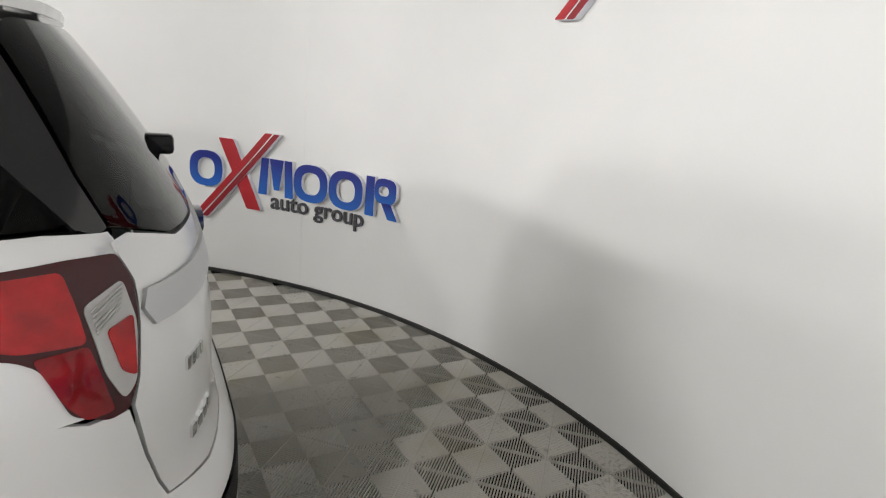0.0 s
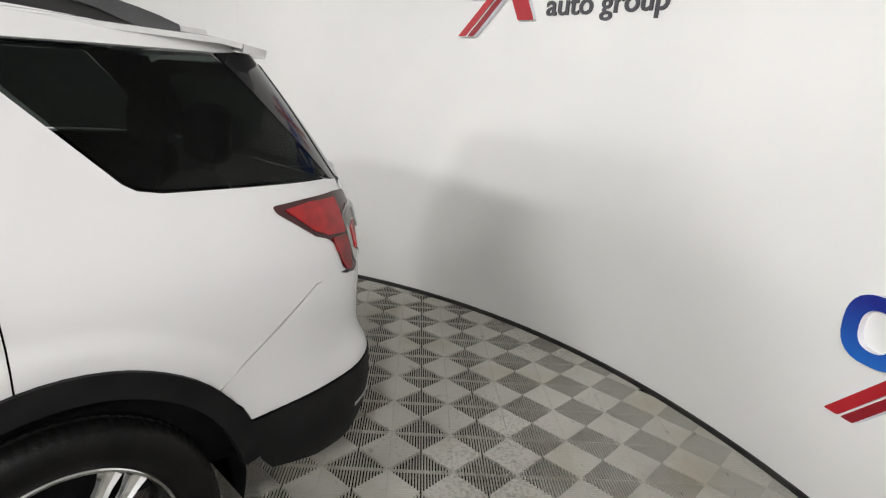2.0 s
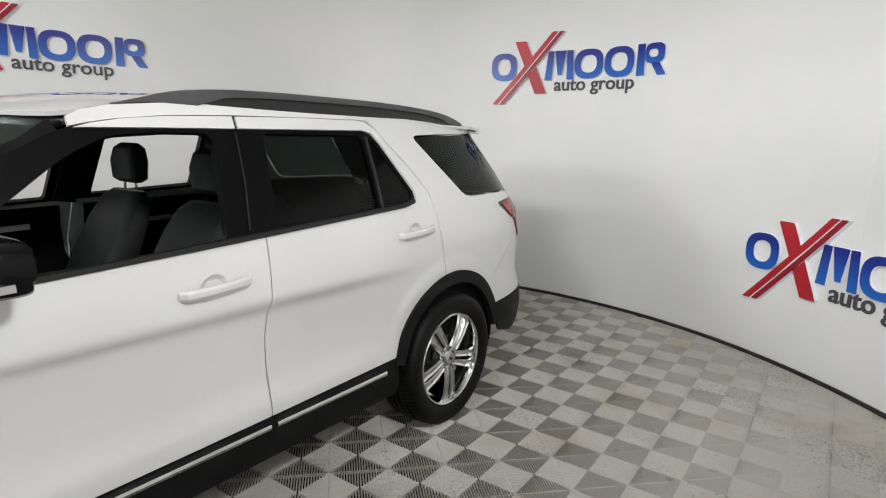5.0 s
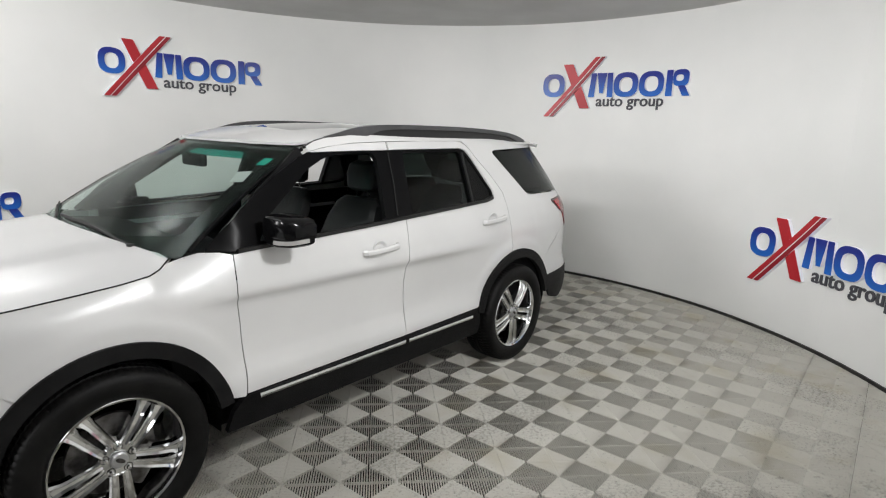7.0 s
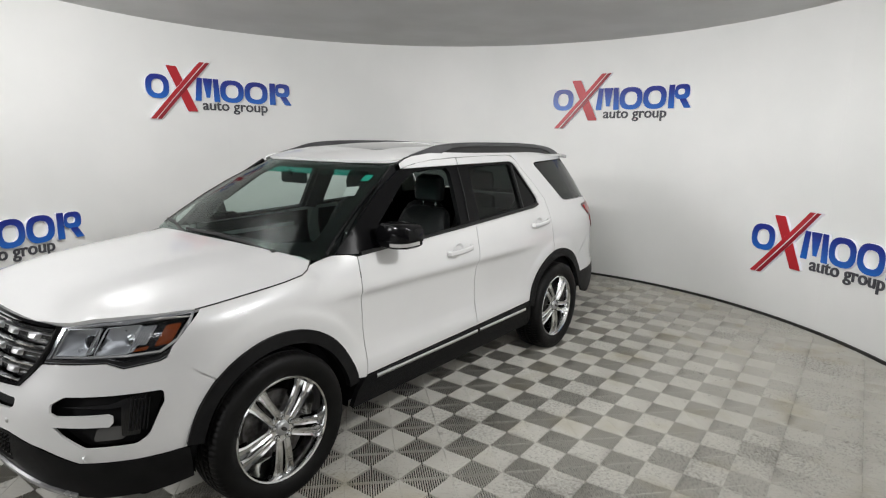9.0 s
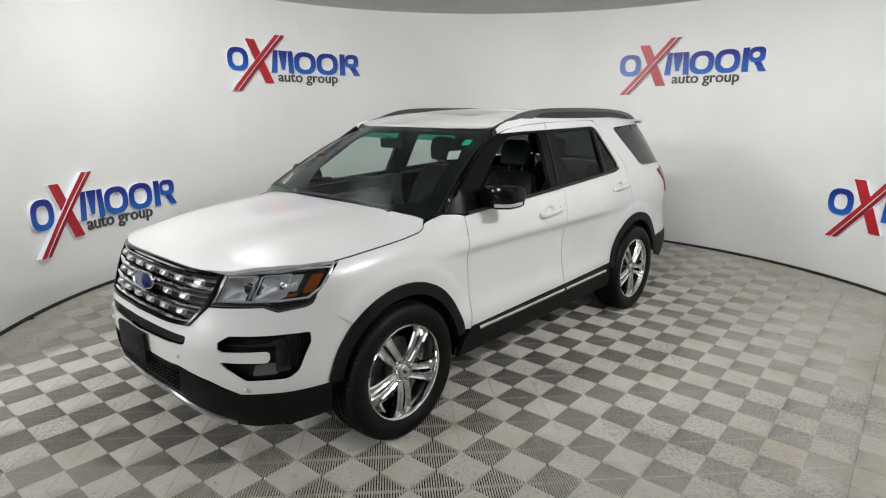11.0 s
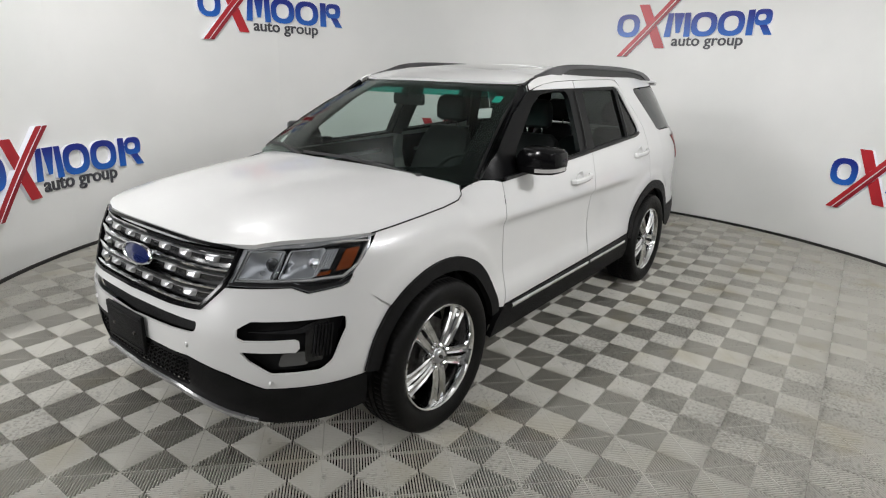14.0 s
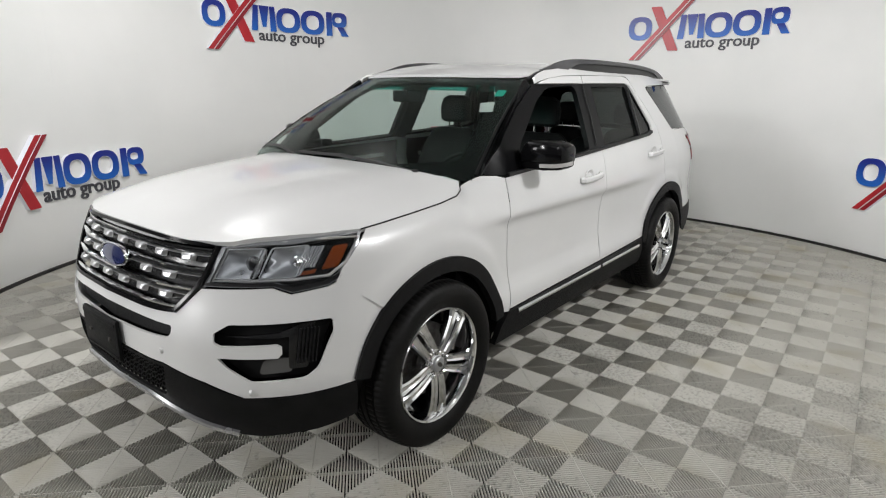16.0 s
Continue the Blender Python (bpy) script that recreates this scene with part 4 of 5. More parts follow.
for r in range(5):
    for k in range(-11, 12):
        u, v = k * 0.034 + (0.017 if r % 2 else 0), 0.44 + r * 0.026
        if abs(u) < 0.375 and inside(intake, u, v):
            c = front_point(u, v) + Vector((0.012, 0, 0))
            ring_v = []
            for du, dv in ((-0.018, 0), (-0.009, 0.013), (0.009, 0.013), (0.018, 0), (0.009, -0.013), (-0.009, -0.013)):
                ring_v.append((c + Vector((0, -du, dv)), c + Vector((0.02, -du * 0.72, dv * 0.72)), c + Vector((0, -du * 0.72, dv * 0.72))))
            o = [[mesh_bm.verts.new(p) for p in t] for t in ring_v]
            for i in range(6):
                a, b = o[i], o[(i + 1) % 6]
                mesh_bm.faces.new((a[0], b[0], b[2], a[2]))
                mesh_bm.faces.new((a[2], b[2], b[1], a[1]))
part("intake_mesh", mesh_bm, PLASTIC, car, smooth=0)
bm = bmesh.new()
sweep(bm, [front_point(u, v) + Vector((-0.006, 0, 0)) for u, v in [(-0.66 + 1.32 * k / 24, 0.405 - 0.115 * max(0, abs(-0.66 + 1.32 * k / 24) - 0.30) / 0.36) for k in range(25)]], [(-0.008, -0.012), (0.008, -0.012), (0.010, 0.004), (0.0, 0.009), (-0.008, 0.006)])
part("skid_strip", bm, SKID, car, "bright skid strip under the bumper")
# number plate holder, without a plate
bm = bmesh.new()
pm = Matrix.Translation(front_point(0, 0.585) + Vector((-0.012, 0.02, 0)))
box(bm, -0.010, 0.008, -0.16, 0.16, -0.075, 0.09, 0.006, pm)
box(bm, -0.014, -0.008, -0.15, 0.15, 0.065, 0.078, 0.002, pm)
box(bm, -0.014, -0.008, -0.15, 0.15, -0.066, -0.058, 0.002, pm)
plate = part("plate_holder", bm, PLASTIC, car, "empty black plastic plate holder")
for y in (-0.09, 0.09):
    bm = bmesh.new()
    lathe(bm, [(-0.016, 0.0), (-0.016, 0.007), (-0.009, 0.009)], 12, axis="y", m=pm @ Matrix.Translation((0, y, 0.0)) @ Matrix.Rotation(radians(-90), 4, "Z"))
    part("screw", bm, DARK_METAL, plate)
for u, v in ((0.40, 0.62), (0.745, 0.487), (-0.40, 0.62), (-0.745, 0.487)):
    bm = bmesh.new()
    p = front_point(u, v)
    q = front_point(u + 0.01, v) - front_point(u - 0.01, v)
    lathe(bm, [(-0.004, 0.0), (-0.004, 0.010), (0.004, 0.012)], 14, m=Matrix.Translation(p) @ Matrix.Rotation(math.atan2(-q.x, -q.y) * 1.0 + radians(-90), 4, "Z"))
    part("parking_sensor", bm, PAINT, car)

# grille: backing, bars with bright blocks, frame, badge
grille = new("grille")
grille.parent = car
panel("grille_back", both_sides([(u * 0.995, v) for u, v in GRILLE]), front_point, LAMP_BLACK, grille, step=0.05, thick=0.01, out=-0.045)


def grille_edge(v):
    """Half length of the grille at a height."""
    return float(np.interp(v, [0.772, 0.87, 0.92, 1.008], [0.448, 0.528, 0.552, 0.570]))


def grille_strip(v, back, tall, deep, mat, name):
    """A bar along the grille at height v."""
    half = grille_edge(v) - 0.012
    bm = bmesh.new()
    sweep(bm, [front_point(-half + 2 * half * k / 30, v) + Vector((back, 0, 0)) for k in range(31)], [(-deep, -tall), (deep, -tall * 0.8), (deep, tall * 0.5), (0.0, tall), (-deep, tall)])
    part(name, bm, mat, grille)


def grille_block(u, v, wide, tall):
    """A softly domed tab, wider at its upper edge, standing out of the grille."""
    d = (front_point(u + 0.01, v) - front_point(u - 0.01, v)).normalized()
    up = Vector((0.25, 0, 1)).normalized()
    nrm = d.cross(up)
    nrm = nrm if nrm.x < 0 else -nrm
    c = front_point(u, v) - nrm * 0.012
    bm = bmesh.new()
    n, m = 8, 5
    rows = []
    for j in range(m + 1):
        q = 2 * j / m - 1
        row = []
        for i in range(n + 1):
            w = 2 * i / n - 1
            half = wide * (0.40 + 0.10 * (q + 1) / 2)
            e = 0.024 * (1 - abs(w) ** 6) * (1 - 0.5 * abs(q) ** 8) * (0.80 - 0.12 * q)
            row.append(bm.verts.new(c + d * (half * w) + up * (tall * 0.5 * q) + nrm * e))
        rows.append(row)
    for p, q in zip(rows, rows[1:]):
        for i in range(n):
            bm.faces.new((p[i], p[i + 1], q[i + 1], q[i]))
    bmesh.ops.recalc_face_normals(bm, faces=bm.faces)
    for f in bm.faces[:1]:
        if f.normal.dot(nrm) < 0:
            bmesh.ops.reverse_faces(bm, faces=bm.faces)
    bmesh.ops.solidify(bm, geom=bm.faces[:], thickness=0.004)
    part("grille_block", bm, GRILLE_GREY, grille, smooth=50)


BARS = (0.790, 0.858, 0.928, 0.998)
for v in BARS:
    grille_strip(v, 0.002, 0.0048, 0.009, CHROME, "grille_bar")
    grille_strip(v - 0.012, 0.014, 0.006, 0.008, LAMP_BLACK, "grille_lip")
for i, (lo, hi) in enumerate(zip(BARS, BARS[1:])):
    v = (lo + hi) / 2 - 0.001
    grille_strip(v + 0.010, 0.012, 0.0030, 0.007, GRILLE_GREY, "grille_rib")
    grille_strip(v - 0.004, 0.022, 0.012, 0.006, LAMP_BLACK, "grille_web")
    for k in range(-4, 5):
        u = (k + (0.5 if i < 2 else 0.0)) * 0.150
        if abs(u) < grille_edge(v) - 0.045 and not (abs(u) < 0.13 and i == 1):
            grille_block(u, v + 0.002, 0.074, 0.030)
edge_pts = both_sides(GRILLE)
bm = bmesh.new()
sweep(bm, [front_point(u, v) + Vector((-0.002, 0, 0)) for u, v in dense(edge_pts, 0.05)], [(-0.007, -0.010), (0.007, -0.010), (0.007, 0.010), (-0.007, 0.010)], closed=True, up=Vector((-1, 0, 0.3)))
part("grille_frame", bm, GLOSS_BLACK, grille)
badge = new("badge")
badge.parent = car
bm = bmesh.new()
pm = Matrix.Translation(front_point(0, 0.908) + Vector((-0.014, 0, 0))) @ Matrix.Rotation(radians(-90), 4, "Z") @ Matrix.Rotation(radians(-14), 4, "X")
lathe(bm, [(0.020, 0.070), (0.0, 0.078), (-0.006, 0.076), (-0.008, 0.070), (-0.003, 0.067)], 40, m=pm @ Matrix.Diagonal((1.62, 1, 0.58, 1)))
part("badge_rim", bm, CHROME, badge)
bm = bmesh.new()
lathe(bm, [(-0.003, 0.068), (-0.007, 0.04), (-0.008, 0.0)], 40, m=pm @ Matrix.Diagonal((1.62, 1, 0.58, 1)))
part("badge_face", bm, BADGE_BLUE, badge, "plain blue oval")

# head lamps and fog lamps
lamp_pts = [(0.585, 1.006), (0.70, 1.022), (0.85, 1.034), (1.00, 1.040), (1.098, 1.041), (1.085, 0.985), (1.050, 0.895), (1.000, 0.864), (0.872, 0.848), (0.803, 0.873), (0.550, 0.871), (0.565, 0.93)]
for g in (1, -1):
    lamp = new("head_lamp")
    lamp.parent = car
    mir = lambda pts: [(g * u, v) for u, v in pts]
    panel("housing", mir(lamp_pts), front_point, LAMP_BLACK, lamp, step=0.04, thick=0.008, out=-0.055)
    panel("bezel", mir(lamp_pts), front_point, BEZEL, lamp, step=0.03, thick=0.03, holes=[mir(thin(lamp_pts, 0.017))], out=-0.003)
    panel("lower_band", mir([(0.56, 0.884), (0.80, 0.888), (0.87, 0.868), (0.99, 0.880), (1.04, 0.905), (1.038, 0.890), (0.995, 0.868), (0.872, 0.852), (0.803, 0.876), (0.555, 0.874)]), front_point, LAMP_BLACK, lamp, step=0.04, thick=0.012, out=0.0)
    for u0, u1, v0, v1, deep in ((0.575, 0.715, 0.896, 0.996, 0.035), (0.735, 0.865, 0.899, 1.002, 0.045)):
        um, vm = (u0 + u1) / 2 + 0.012, (v0 + v1) / 2
        dish = lambda u, v: front_point(u, v) + Vector((0.020 + deep * max(0, 1 - ((abs(u) - um) / 0.07) ** 2) * max(0, 1 - ((v - vm) / 0.055) ** 2), 0, 0))
        pts = mir(rounded([(u0, v0), (u1, v0 + 0.004), (u1 + 0.022, v1 + 0.006), (u0 + 0.024, v1)], 0.010))
        panel("reflector", pts, dish, DISH, lamp, step=0.018, thick=0.004)
        bm = bmesh.new()
        sweep(bm, [front_point(*q) + Vector((0.014, 0, 0)) for q in pts], round_section(0.003, 6), closed=True, up=Vector((-1, 0, 0.2)))
        part("reflector_rim", bm, SATIN, lamp)
        bm = bmesh.new()
        lathe(bm, [(0.03, 0.030), (0.0, 0.029), (-0.012, 0.021), (-0.017, 0.0)], 24, m=Matrix.Translation(front_point(g * (um + 0.012), vm - 0.004) + Vector((0.050, 0, 0))) @ Matrix.Rotation(radians(-90), 4, "Z"))
        part("projector", bm, LAMP_BLACK if u0 < 0.7 else CHROME, lamp)
    panel("amber_reflector", mir(rounded([(0.965, 0.918), (1.030, 0.925), (1.052, 1.012), (0.990, 1.008)], 0.010)), front_point, AMBER, lamp, step=0.03, thick=0.006, out=-0.030)
    panel("amber_strip", mir([(0.875, 0.905), (0.94, 0.91), (0.945, 0.925), (0.88, 0.918)]), front_point, AMBER, lamp, step=0.03, thick=0.004, out=-0.02)
    bm = bmesh.new()
    sweep(bm, [front_point(g * 0.708, 0.899) + Vector((0.015, 0, 0)), front_point(g * 0.732, 1.0) + Vector((0.018, 0, 0))], [(-0.005, -0.005), (0.005, -0.005), (0.005, 0.005), (-0.005, 0.005)], up=Vector((-1, 0, 0)))
    part("lamp_divider", bm, CHROME, lamp)
    bm = bmesh.new()
    for t in range(7):
        u = 0.868 + t * 0.0095
        sweep(bm, [front_point(g * (u - 0.01), 0.932) + Vector((0.018, 0, 0)), front_point(g * (u + 0.012), 1.003) + Vector((0.018, 0, 0))], [(-0.002, -0.003), (0.002, -0.003), (0.002, 0.003), (-0.002, 0.003)], up=Vector((-1, 0, 0)))
    part("reflector_ribs", bm, SATIN, lamp)
    bm = bmesh.new()
    sweep(bm, [front_point(g * u, v) + Vector((0.016, 0, 0)) for u, v in ((0.570, 0.887), (0.70, 0.890), (0.86, 0.893), (0.98, 0.898), (1.035, 0.94), (1.070, 1.022), (0.95, 1.026), (0.80, 1.020), (0.70, 1.011), (0.60, 0.999))], round_section(0.0065, 6), closed=True, up=Vector((-1, 0, 0.2)))
    part("light_guide", bm, WHITE_LENS, lamp)
    panel("lens", mir(lamp_pts), front_point, LENS, lamp, "clear curved lens", step=0.05, thick=0.003, out=-0.001)
    fog = new("fog_lamp")
    fog.parent = car
    panel("fog_recess", mir(thin(rounded([(0.62, 0.745), (1.07, 0.75), (0.995, 0.52), (0.74, 0.52), (0.62, 0.62)], 0.02), -0.004)), front_point, PLASTIC, fog, step=0.05, thick=0.01, out=-0.055)
    panel("fog_fin", mir(rounded([(0.66, 0.70), (0.86, 0.705), (0.93, 0.73), (0.99, 0.735), (0.96, 0.56), (0.89, 0.56), (0.90, 0.69), (0.86, 0.685)], 0.01)), front_point, LAMP_BLACK, fog, step=0.05, thick=0.02, out=-0.026)
    bm = bmesh.new()
    for t in range(6):
        u = 0.905 + t * 0.013
        sweep(bm, [front_point(g * u, 0.585) + Vector((0.02, 0, 0)), front_point(g * (u + 0.012), 0.715) + Vector((0.02, 0, 0))], [(-0.003, -0.003), (0.003, -0.003), (0.003, 0.003), (-0.003, 0.003)], up=Vector((-1, 0, 0)))
    part("fog_grille", bm, PLASTIC, fog)
    panel("fog_glass", mir(rounded([(0.775, 0.545), (0.90, 0.548), (0.925, 0.605), (0.80, 0.602)], 0.02)), front_point, FOG_GLASS, fog, step=0.04, thick=0.01, out=-0.028)

# ---- rear ----
TAIL = [(0.812, 1.236), (0.90, 1.240), (1.06, 1.232), (1.178, 1.222), (1.172, 1.200), (1.06, 1.118), (1.012, 1.104), (0.985, 1.085), (0.955, 0.998), (0.90, 0.968), (0.865, 0.972), (0.840, 1.02), (0.815, 1.12), (0.800, 1.185)]
for g in (1, -1):
    mir = lambda pts: [(g * u, v) for u, v in pts]
    tail = new("tail_lamp")
    tail.parent = car
    panel("lamp_body", mir(rounded(TAIL, 0.012)), rear_point, RED_DARK, tail, "dark red lens border", step=0.03, thick=0.03, out=0.004)
    panel("red_lens", mir(rounded([(0.914, 1.224), (1.05, 1.222), (1.146, 1.209), (1.058, 1.134), (1.008, 1.115), (0.912, 1.108)], 0.012)), rear_point, RED, tail, "bright red lens", step=0.03, thick=0.01, out=0.008)
    panel("lower_red_lens", mir(rounded([(0.911, 1.105), (0.992, 1.103), (0.962, 1.02), (0.935, 0.984), (0.890, 0.984), (0.902, 1.05)], 0.010)), rear_point, RED_MID, tail, "deep red lens", step=0.03, thick=0.01, out=0.008)
    panel("clear_lens", mir(rounded([(0.825, 1.195), (0.905, 1.165), (0.895, 1.05), (0.872, 0.995), (0.845, 1.02), (0.822, 1.12)], 0.015)), rear_point, WHITE_LENS, tail, "clear reversing lens", step=0.03, thick=0.01, out=0.008)
    panel("inner_red_lens", mir(rounded([(0.828, 1.135), (0.880, 1.12), (0.868, 1.045), (0.845, 1.03)], 0.01)), rear_point, RED, tail, step=0.03, thick=0.01, out=0.011)
    bm = bmesh.new()
    for t in range(6):
        sweep(bm, [rear_point(g * (0.832 + 0.004 * t), 1.19 - t * 0.007) + Vector((0.010, -g * 0.010, 0)), rear_point(g * 0.90, 1.158 - t * 0.007) + Vector((0.010, -g * 0.010, 0))], [(-0.002, -0.002), (0.002, -0.002), (0.002, 0.002), (-0.002, 0.002)])
    part("lens_ribs", bm, WHITE_LENS, tail)
rear_half = [(0.0, 0.705), (0.62, 0.705), (0.79, 0.74), (0.835, 0.86), (0.862, 0.968), (0.93, 0.970), (0.968, 0.983), (1.02, 0.982), (1.085, 0.969), (1.26, 0.840), (1.43, 0.722), (1.405, 0.65), (1.385, 0.60), (1.21, 0.606), (0.85, 0.625), (0.0, 0.635)]
panel("rear_bumper", both_sides(rear_half), rear_point, PAINT, car, "white rear bumper cover", step=0.035, thick=0.012)
low_half = [(0.0, 0.629), (0.85, 0.619), (1.21, 0.600), (1.385, 0.594), (1.365, 0.52), (1.345, 0.45), (1.30, 0.405), (1.1, 0.355), (0.7, 0.33), (0.0, 0.33)]
panel("rear_lower_bumper", both_sides(low_half), rear_point, PLASTIC, car, "black plastic lower rear bumper", step=0.04, thick=0.012, out=0.006)
bm = bmesh.new()
sweep(bm, [rear_point(-0.95 + 1.9 * k / 24, 0.47) + Vector((0.006, 0, 0)) for k in range(25)], [(-0.006, -0.007), (0.006, -0.007), (0.006, 0.007), (-0.006, 0.007)])
part("rear_strip", bm, SATIN, car)
gate_half = [(0.0, 1.215), (0.60, 1.225), (0.76, 1.262), (0.80, 1.255), (0.803, 1.232), (0.792, 1.185), (0.808, 1.11), (0.832, 1.02), (0.850, 0.972), (0.826, 0.86), (0.782, 0.742), (0.62, 0.712), (0.0, 0.712)]
gate = panel("tailgate", both_sides(gate_half), rear_point, PAINT, car, "white tailgate", step=0.035, thick=0.012)
glass_half = [(0.0, 1.628), (0.60, 1.624), (0.70, 1.60), (0.775, 1.36), (0.785, 1.278), (0.62, 1.236), (0.0, 1.222)]
panel("rear_window", both_sides(glass_half), rear_point, TINTED_DARK, gate, "dark privacy glass", step=0.05, thick=0.005)
gborder = both_sides(glass_half)
panel("window_border", gborder, rear_point, GLOSS_BLACK, gate, step=0.05, thick=0.003, out=-0.006, holes=[both_sides([(0.0, 1.58), (0.56, 1.575), (0.61, 1.55), (0.67, 1.36), (0.66, 1.30), (0.58, 1.275), (0.0, 1.265)])])
corner_l = [(0.705, 1.650), (0.781, 1.36), (0.790, 1.278), (0.81, 1.270), (0.852, 1.282), (0.908, 1.45), (0.958, 1.650)]
for g in (1, -1):
    panel("corner_glass", [(g * u, v) for u, v in corner_l], rear_point, CORNER, car, "gloss black corner trim", step=0.03, thick=0.01, out=-0.003)
    panel("corner_backing", [(g * u, v) for u, v in ((0.64, 1.645), (0.74, 1.30), (0.80, 1.285), (0.83, 1.30), (0.86, 1.645))], rear_point, GLOSS_BLACK, car, step=0.04, thick=0.006, out=-0.014)
for g in (1, -1):
    panel("corner_filler", [(g * u, v) for u, v in ((0.775, 1.225), (0.86, 1.225), (0.87, 1.25), (0.85, 1.274), (0.79, 1.272))], rear_point, PAINT, car, step=0.03, thick=0.006, out=-0.008)
chr_half = [(0.0, 1.165), (0.78, 1.165), (0.80, 1.135), (0.78, 1.10), (0.0, 1.095)]
panel("tailgate_bar", both_sides(chr_half), rear_point, SATIN, gate, "bright bar across the tailgate", step=0.05, thick=0.012, out=0.010)
bm = bmesh.new()
pm = Matrix.Translation(rear_point(0, 1.13) + Vector((0.014, 0, 0))) @ Matrix.Rotation(radians(90), 4, "Z")
lathe(bm, [(0.012, 0.076), (-0.008, 0.074), (-0.010, 0.066), (-0.006, 0.064), (-0.008, 0.0)], 36, m=pm @ Matrix.Diagonal((1.18, 1, 0.48, 1)))
part("rear_badge", bm, BADGE_BLUE, gate, "plain blue oval")
for u, v, w in ((0.66, 0.985, 0.10), (0.62, 0.82, 0.16)):
    for k in range(4):
        bm = bmesh.new()
        a = rear_point(u - w / 2 + w * (k + 0.15) / 4, v)
        b = rear_point(u - w / 2 + w * (k + 0.8) / 4, v)
        sweep(bm, [a + Vector((0.003, 0, 0)), b + Vector((0.003, 0, 0))], [(-0.003, -0.014), (0.003, -0.014), (0.003, 0.014), (-0.003, 0.014)])
        part("badge_bar", bm, CHROME, gate)
wip = new("rear_wiper")
wip.parent = car
bm = bmesh.new()
p0 = rear_point(0.03, 1.34) + Vector((-0.035, 0, 0))
box(bm, -0.03, 0.05, -0.028, 0.028, -0.025, 0.03, 0.012, Matrix.Translation(p0 + Vector((0.03, 0, 0.01))))
part("wiper_hub", bm, GLOSS_BLACK, wip)
bm = bmesh.new()
sweep(bm, [p0 + Vector((0.05, 0, 0.02)), rear_point(-0.15, 1.33) + Vector((0.035, 0, 0)), rear_point(-0.40, 1.31) + Vector((0.02, 0, 0))], round_section(0.010, 6))
part("wiper_arm", bm, SEAL, wip)

# ---- mirrors ----
for s in BOTH:
    mirror = new("door_mirror")
    mirror.parent = car
    mm = Matrix.Translation((-0.655, s * 1.005, 1.255)) @ Matrix.Diagonal((1, s, 1, 1))

    def shell(bm, secs, m):
        """A hull through rounded sections (y, x, z, half x, half z) from the door outwards."""
        rings = []
        for y, cx, cz, hx, hz, pw in secs:
            rings.append([bm.verts.new(m @ Vector((cx + hx * (abs(math.cos(t)) ** pw) * (1 if math.cos(t) > 0 else -1), y, cz + hz * (abs(math.sin(t)) ** pw) * (1 if math.sin(t) > 0 else -1)))) for t in [2 * math.pi * k / 20 for k in range(20)]])
        for a, b in zip(rings, rings[1:]):
            for k in range(20):
                bm.faces.new((a[k], a[(k + 1) % 20], b[(k + 1) % 20], b[k]))
        bm.faces.new(rings[0])
        bm.faces.new(rings[-1])
        bmesh.ops.recalc_face_normals(bm, faces=bm.faces)
    bm = bmesh.new()
    shell(bm, [(-0.160, 0.012, -0.032, 0.040, 0.012, 0.6), (-0.150, 0.006, -0.022, 0.058, 0.023, 0.5), (-0.118, -0.002, 0.000, 0.072, 0.044, 0.40), (-0.085, -0.006, 0.014, 0.080, 0.056, 0.34), (0.03, 0.002, 0.014, 0.082, 0.056, 0.32), (0.080, 0.014, 0.009, 0.072, 0.051, 0.36), (0.098, 0.022, 0.004, 0.058, 0.042, 0.5), (0.105, 0.025, 0.0, 0.030, 0.026, 0.8)], mm)
    part("mirror_cap", bm, GLOSS_BLACK, mirror, "gloss black mirror cap")
    bm = bmesh.new()
    shell(bm, [(-0.235, 0.050, -0.050, 0.050, 0.020, 0.6), (-0.16, 0.020, -0.052, 0.062, 0.021, 0.5), (-0.09, 0.002, -0.053, 0.072, 0.022, 0.45), (0.0, -0.002, -0.052, 0.078, 0.024, 0.42), (0.07, 0.010, -0.048, 0.070, 0.022, 0.5), (0.098, 0.022, -0.042, 0.048, 0.016, 0.7)], mm)
    part("mirror_base", bm, PILLAR_BLACK, mirror)
    bm = bmesh.new()
    sweep(bm, [mm @ Vector(p) for p in ((-0.079, -0.01, -0.049), (-0.076, 0.035, -0.047), (-0.066, 0.066, -0.045), (-0.046, 0.090, -0.042), (-0.015, 0.103, -0.038), (0.03, 0.107, -0.035))], [(-0.006, -0.010), (0.006, -0.010), (0.006, 0.009), (-0.006, 0.009)])
    part("turn_signal", bm, WHITE_LENS, mirror, "clear turn signal strip")
    bm = bmesh.new()
    box(bm, 0.064, 0.076, -0.10, 0.070, -0.035, 0.045, 0.012, mm)
    part("mirror_glass", bm, CHROME, mirror)
    bm = bmesh.new()
    shell(bm, [(-0.165, 0.06, -0.055, 0.075, 0.022, 0.6), (-0.135, 0.05, -0.056, 0.066, 0.020, 0.6), (-0.09, 0.03, -0.056, 0.055, 0.016, 0.6)], mm)
    part("mirror_foot", bm, GLOSS_BLACK, mirror)

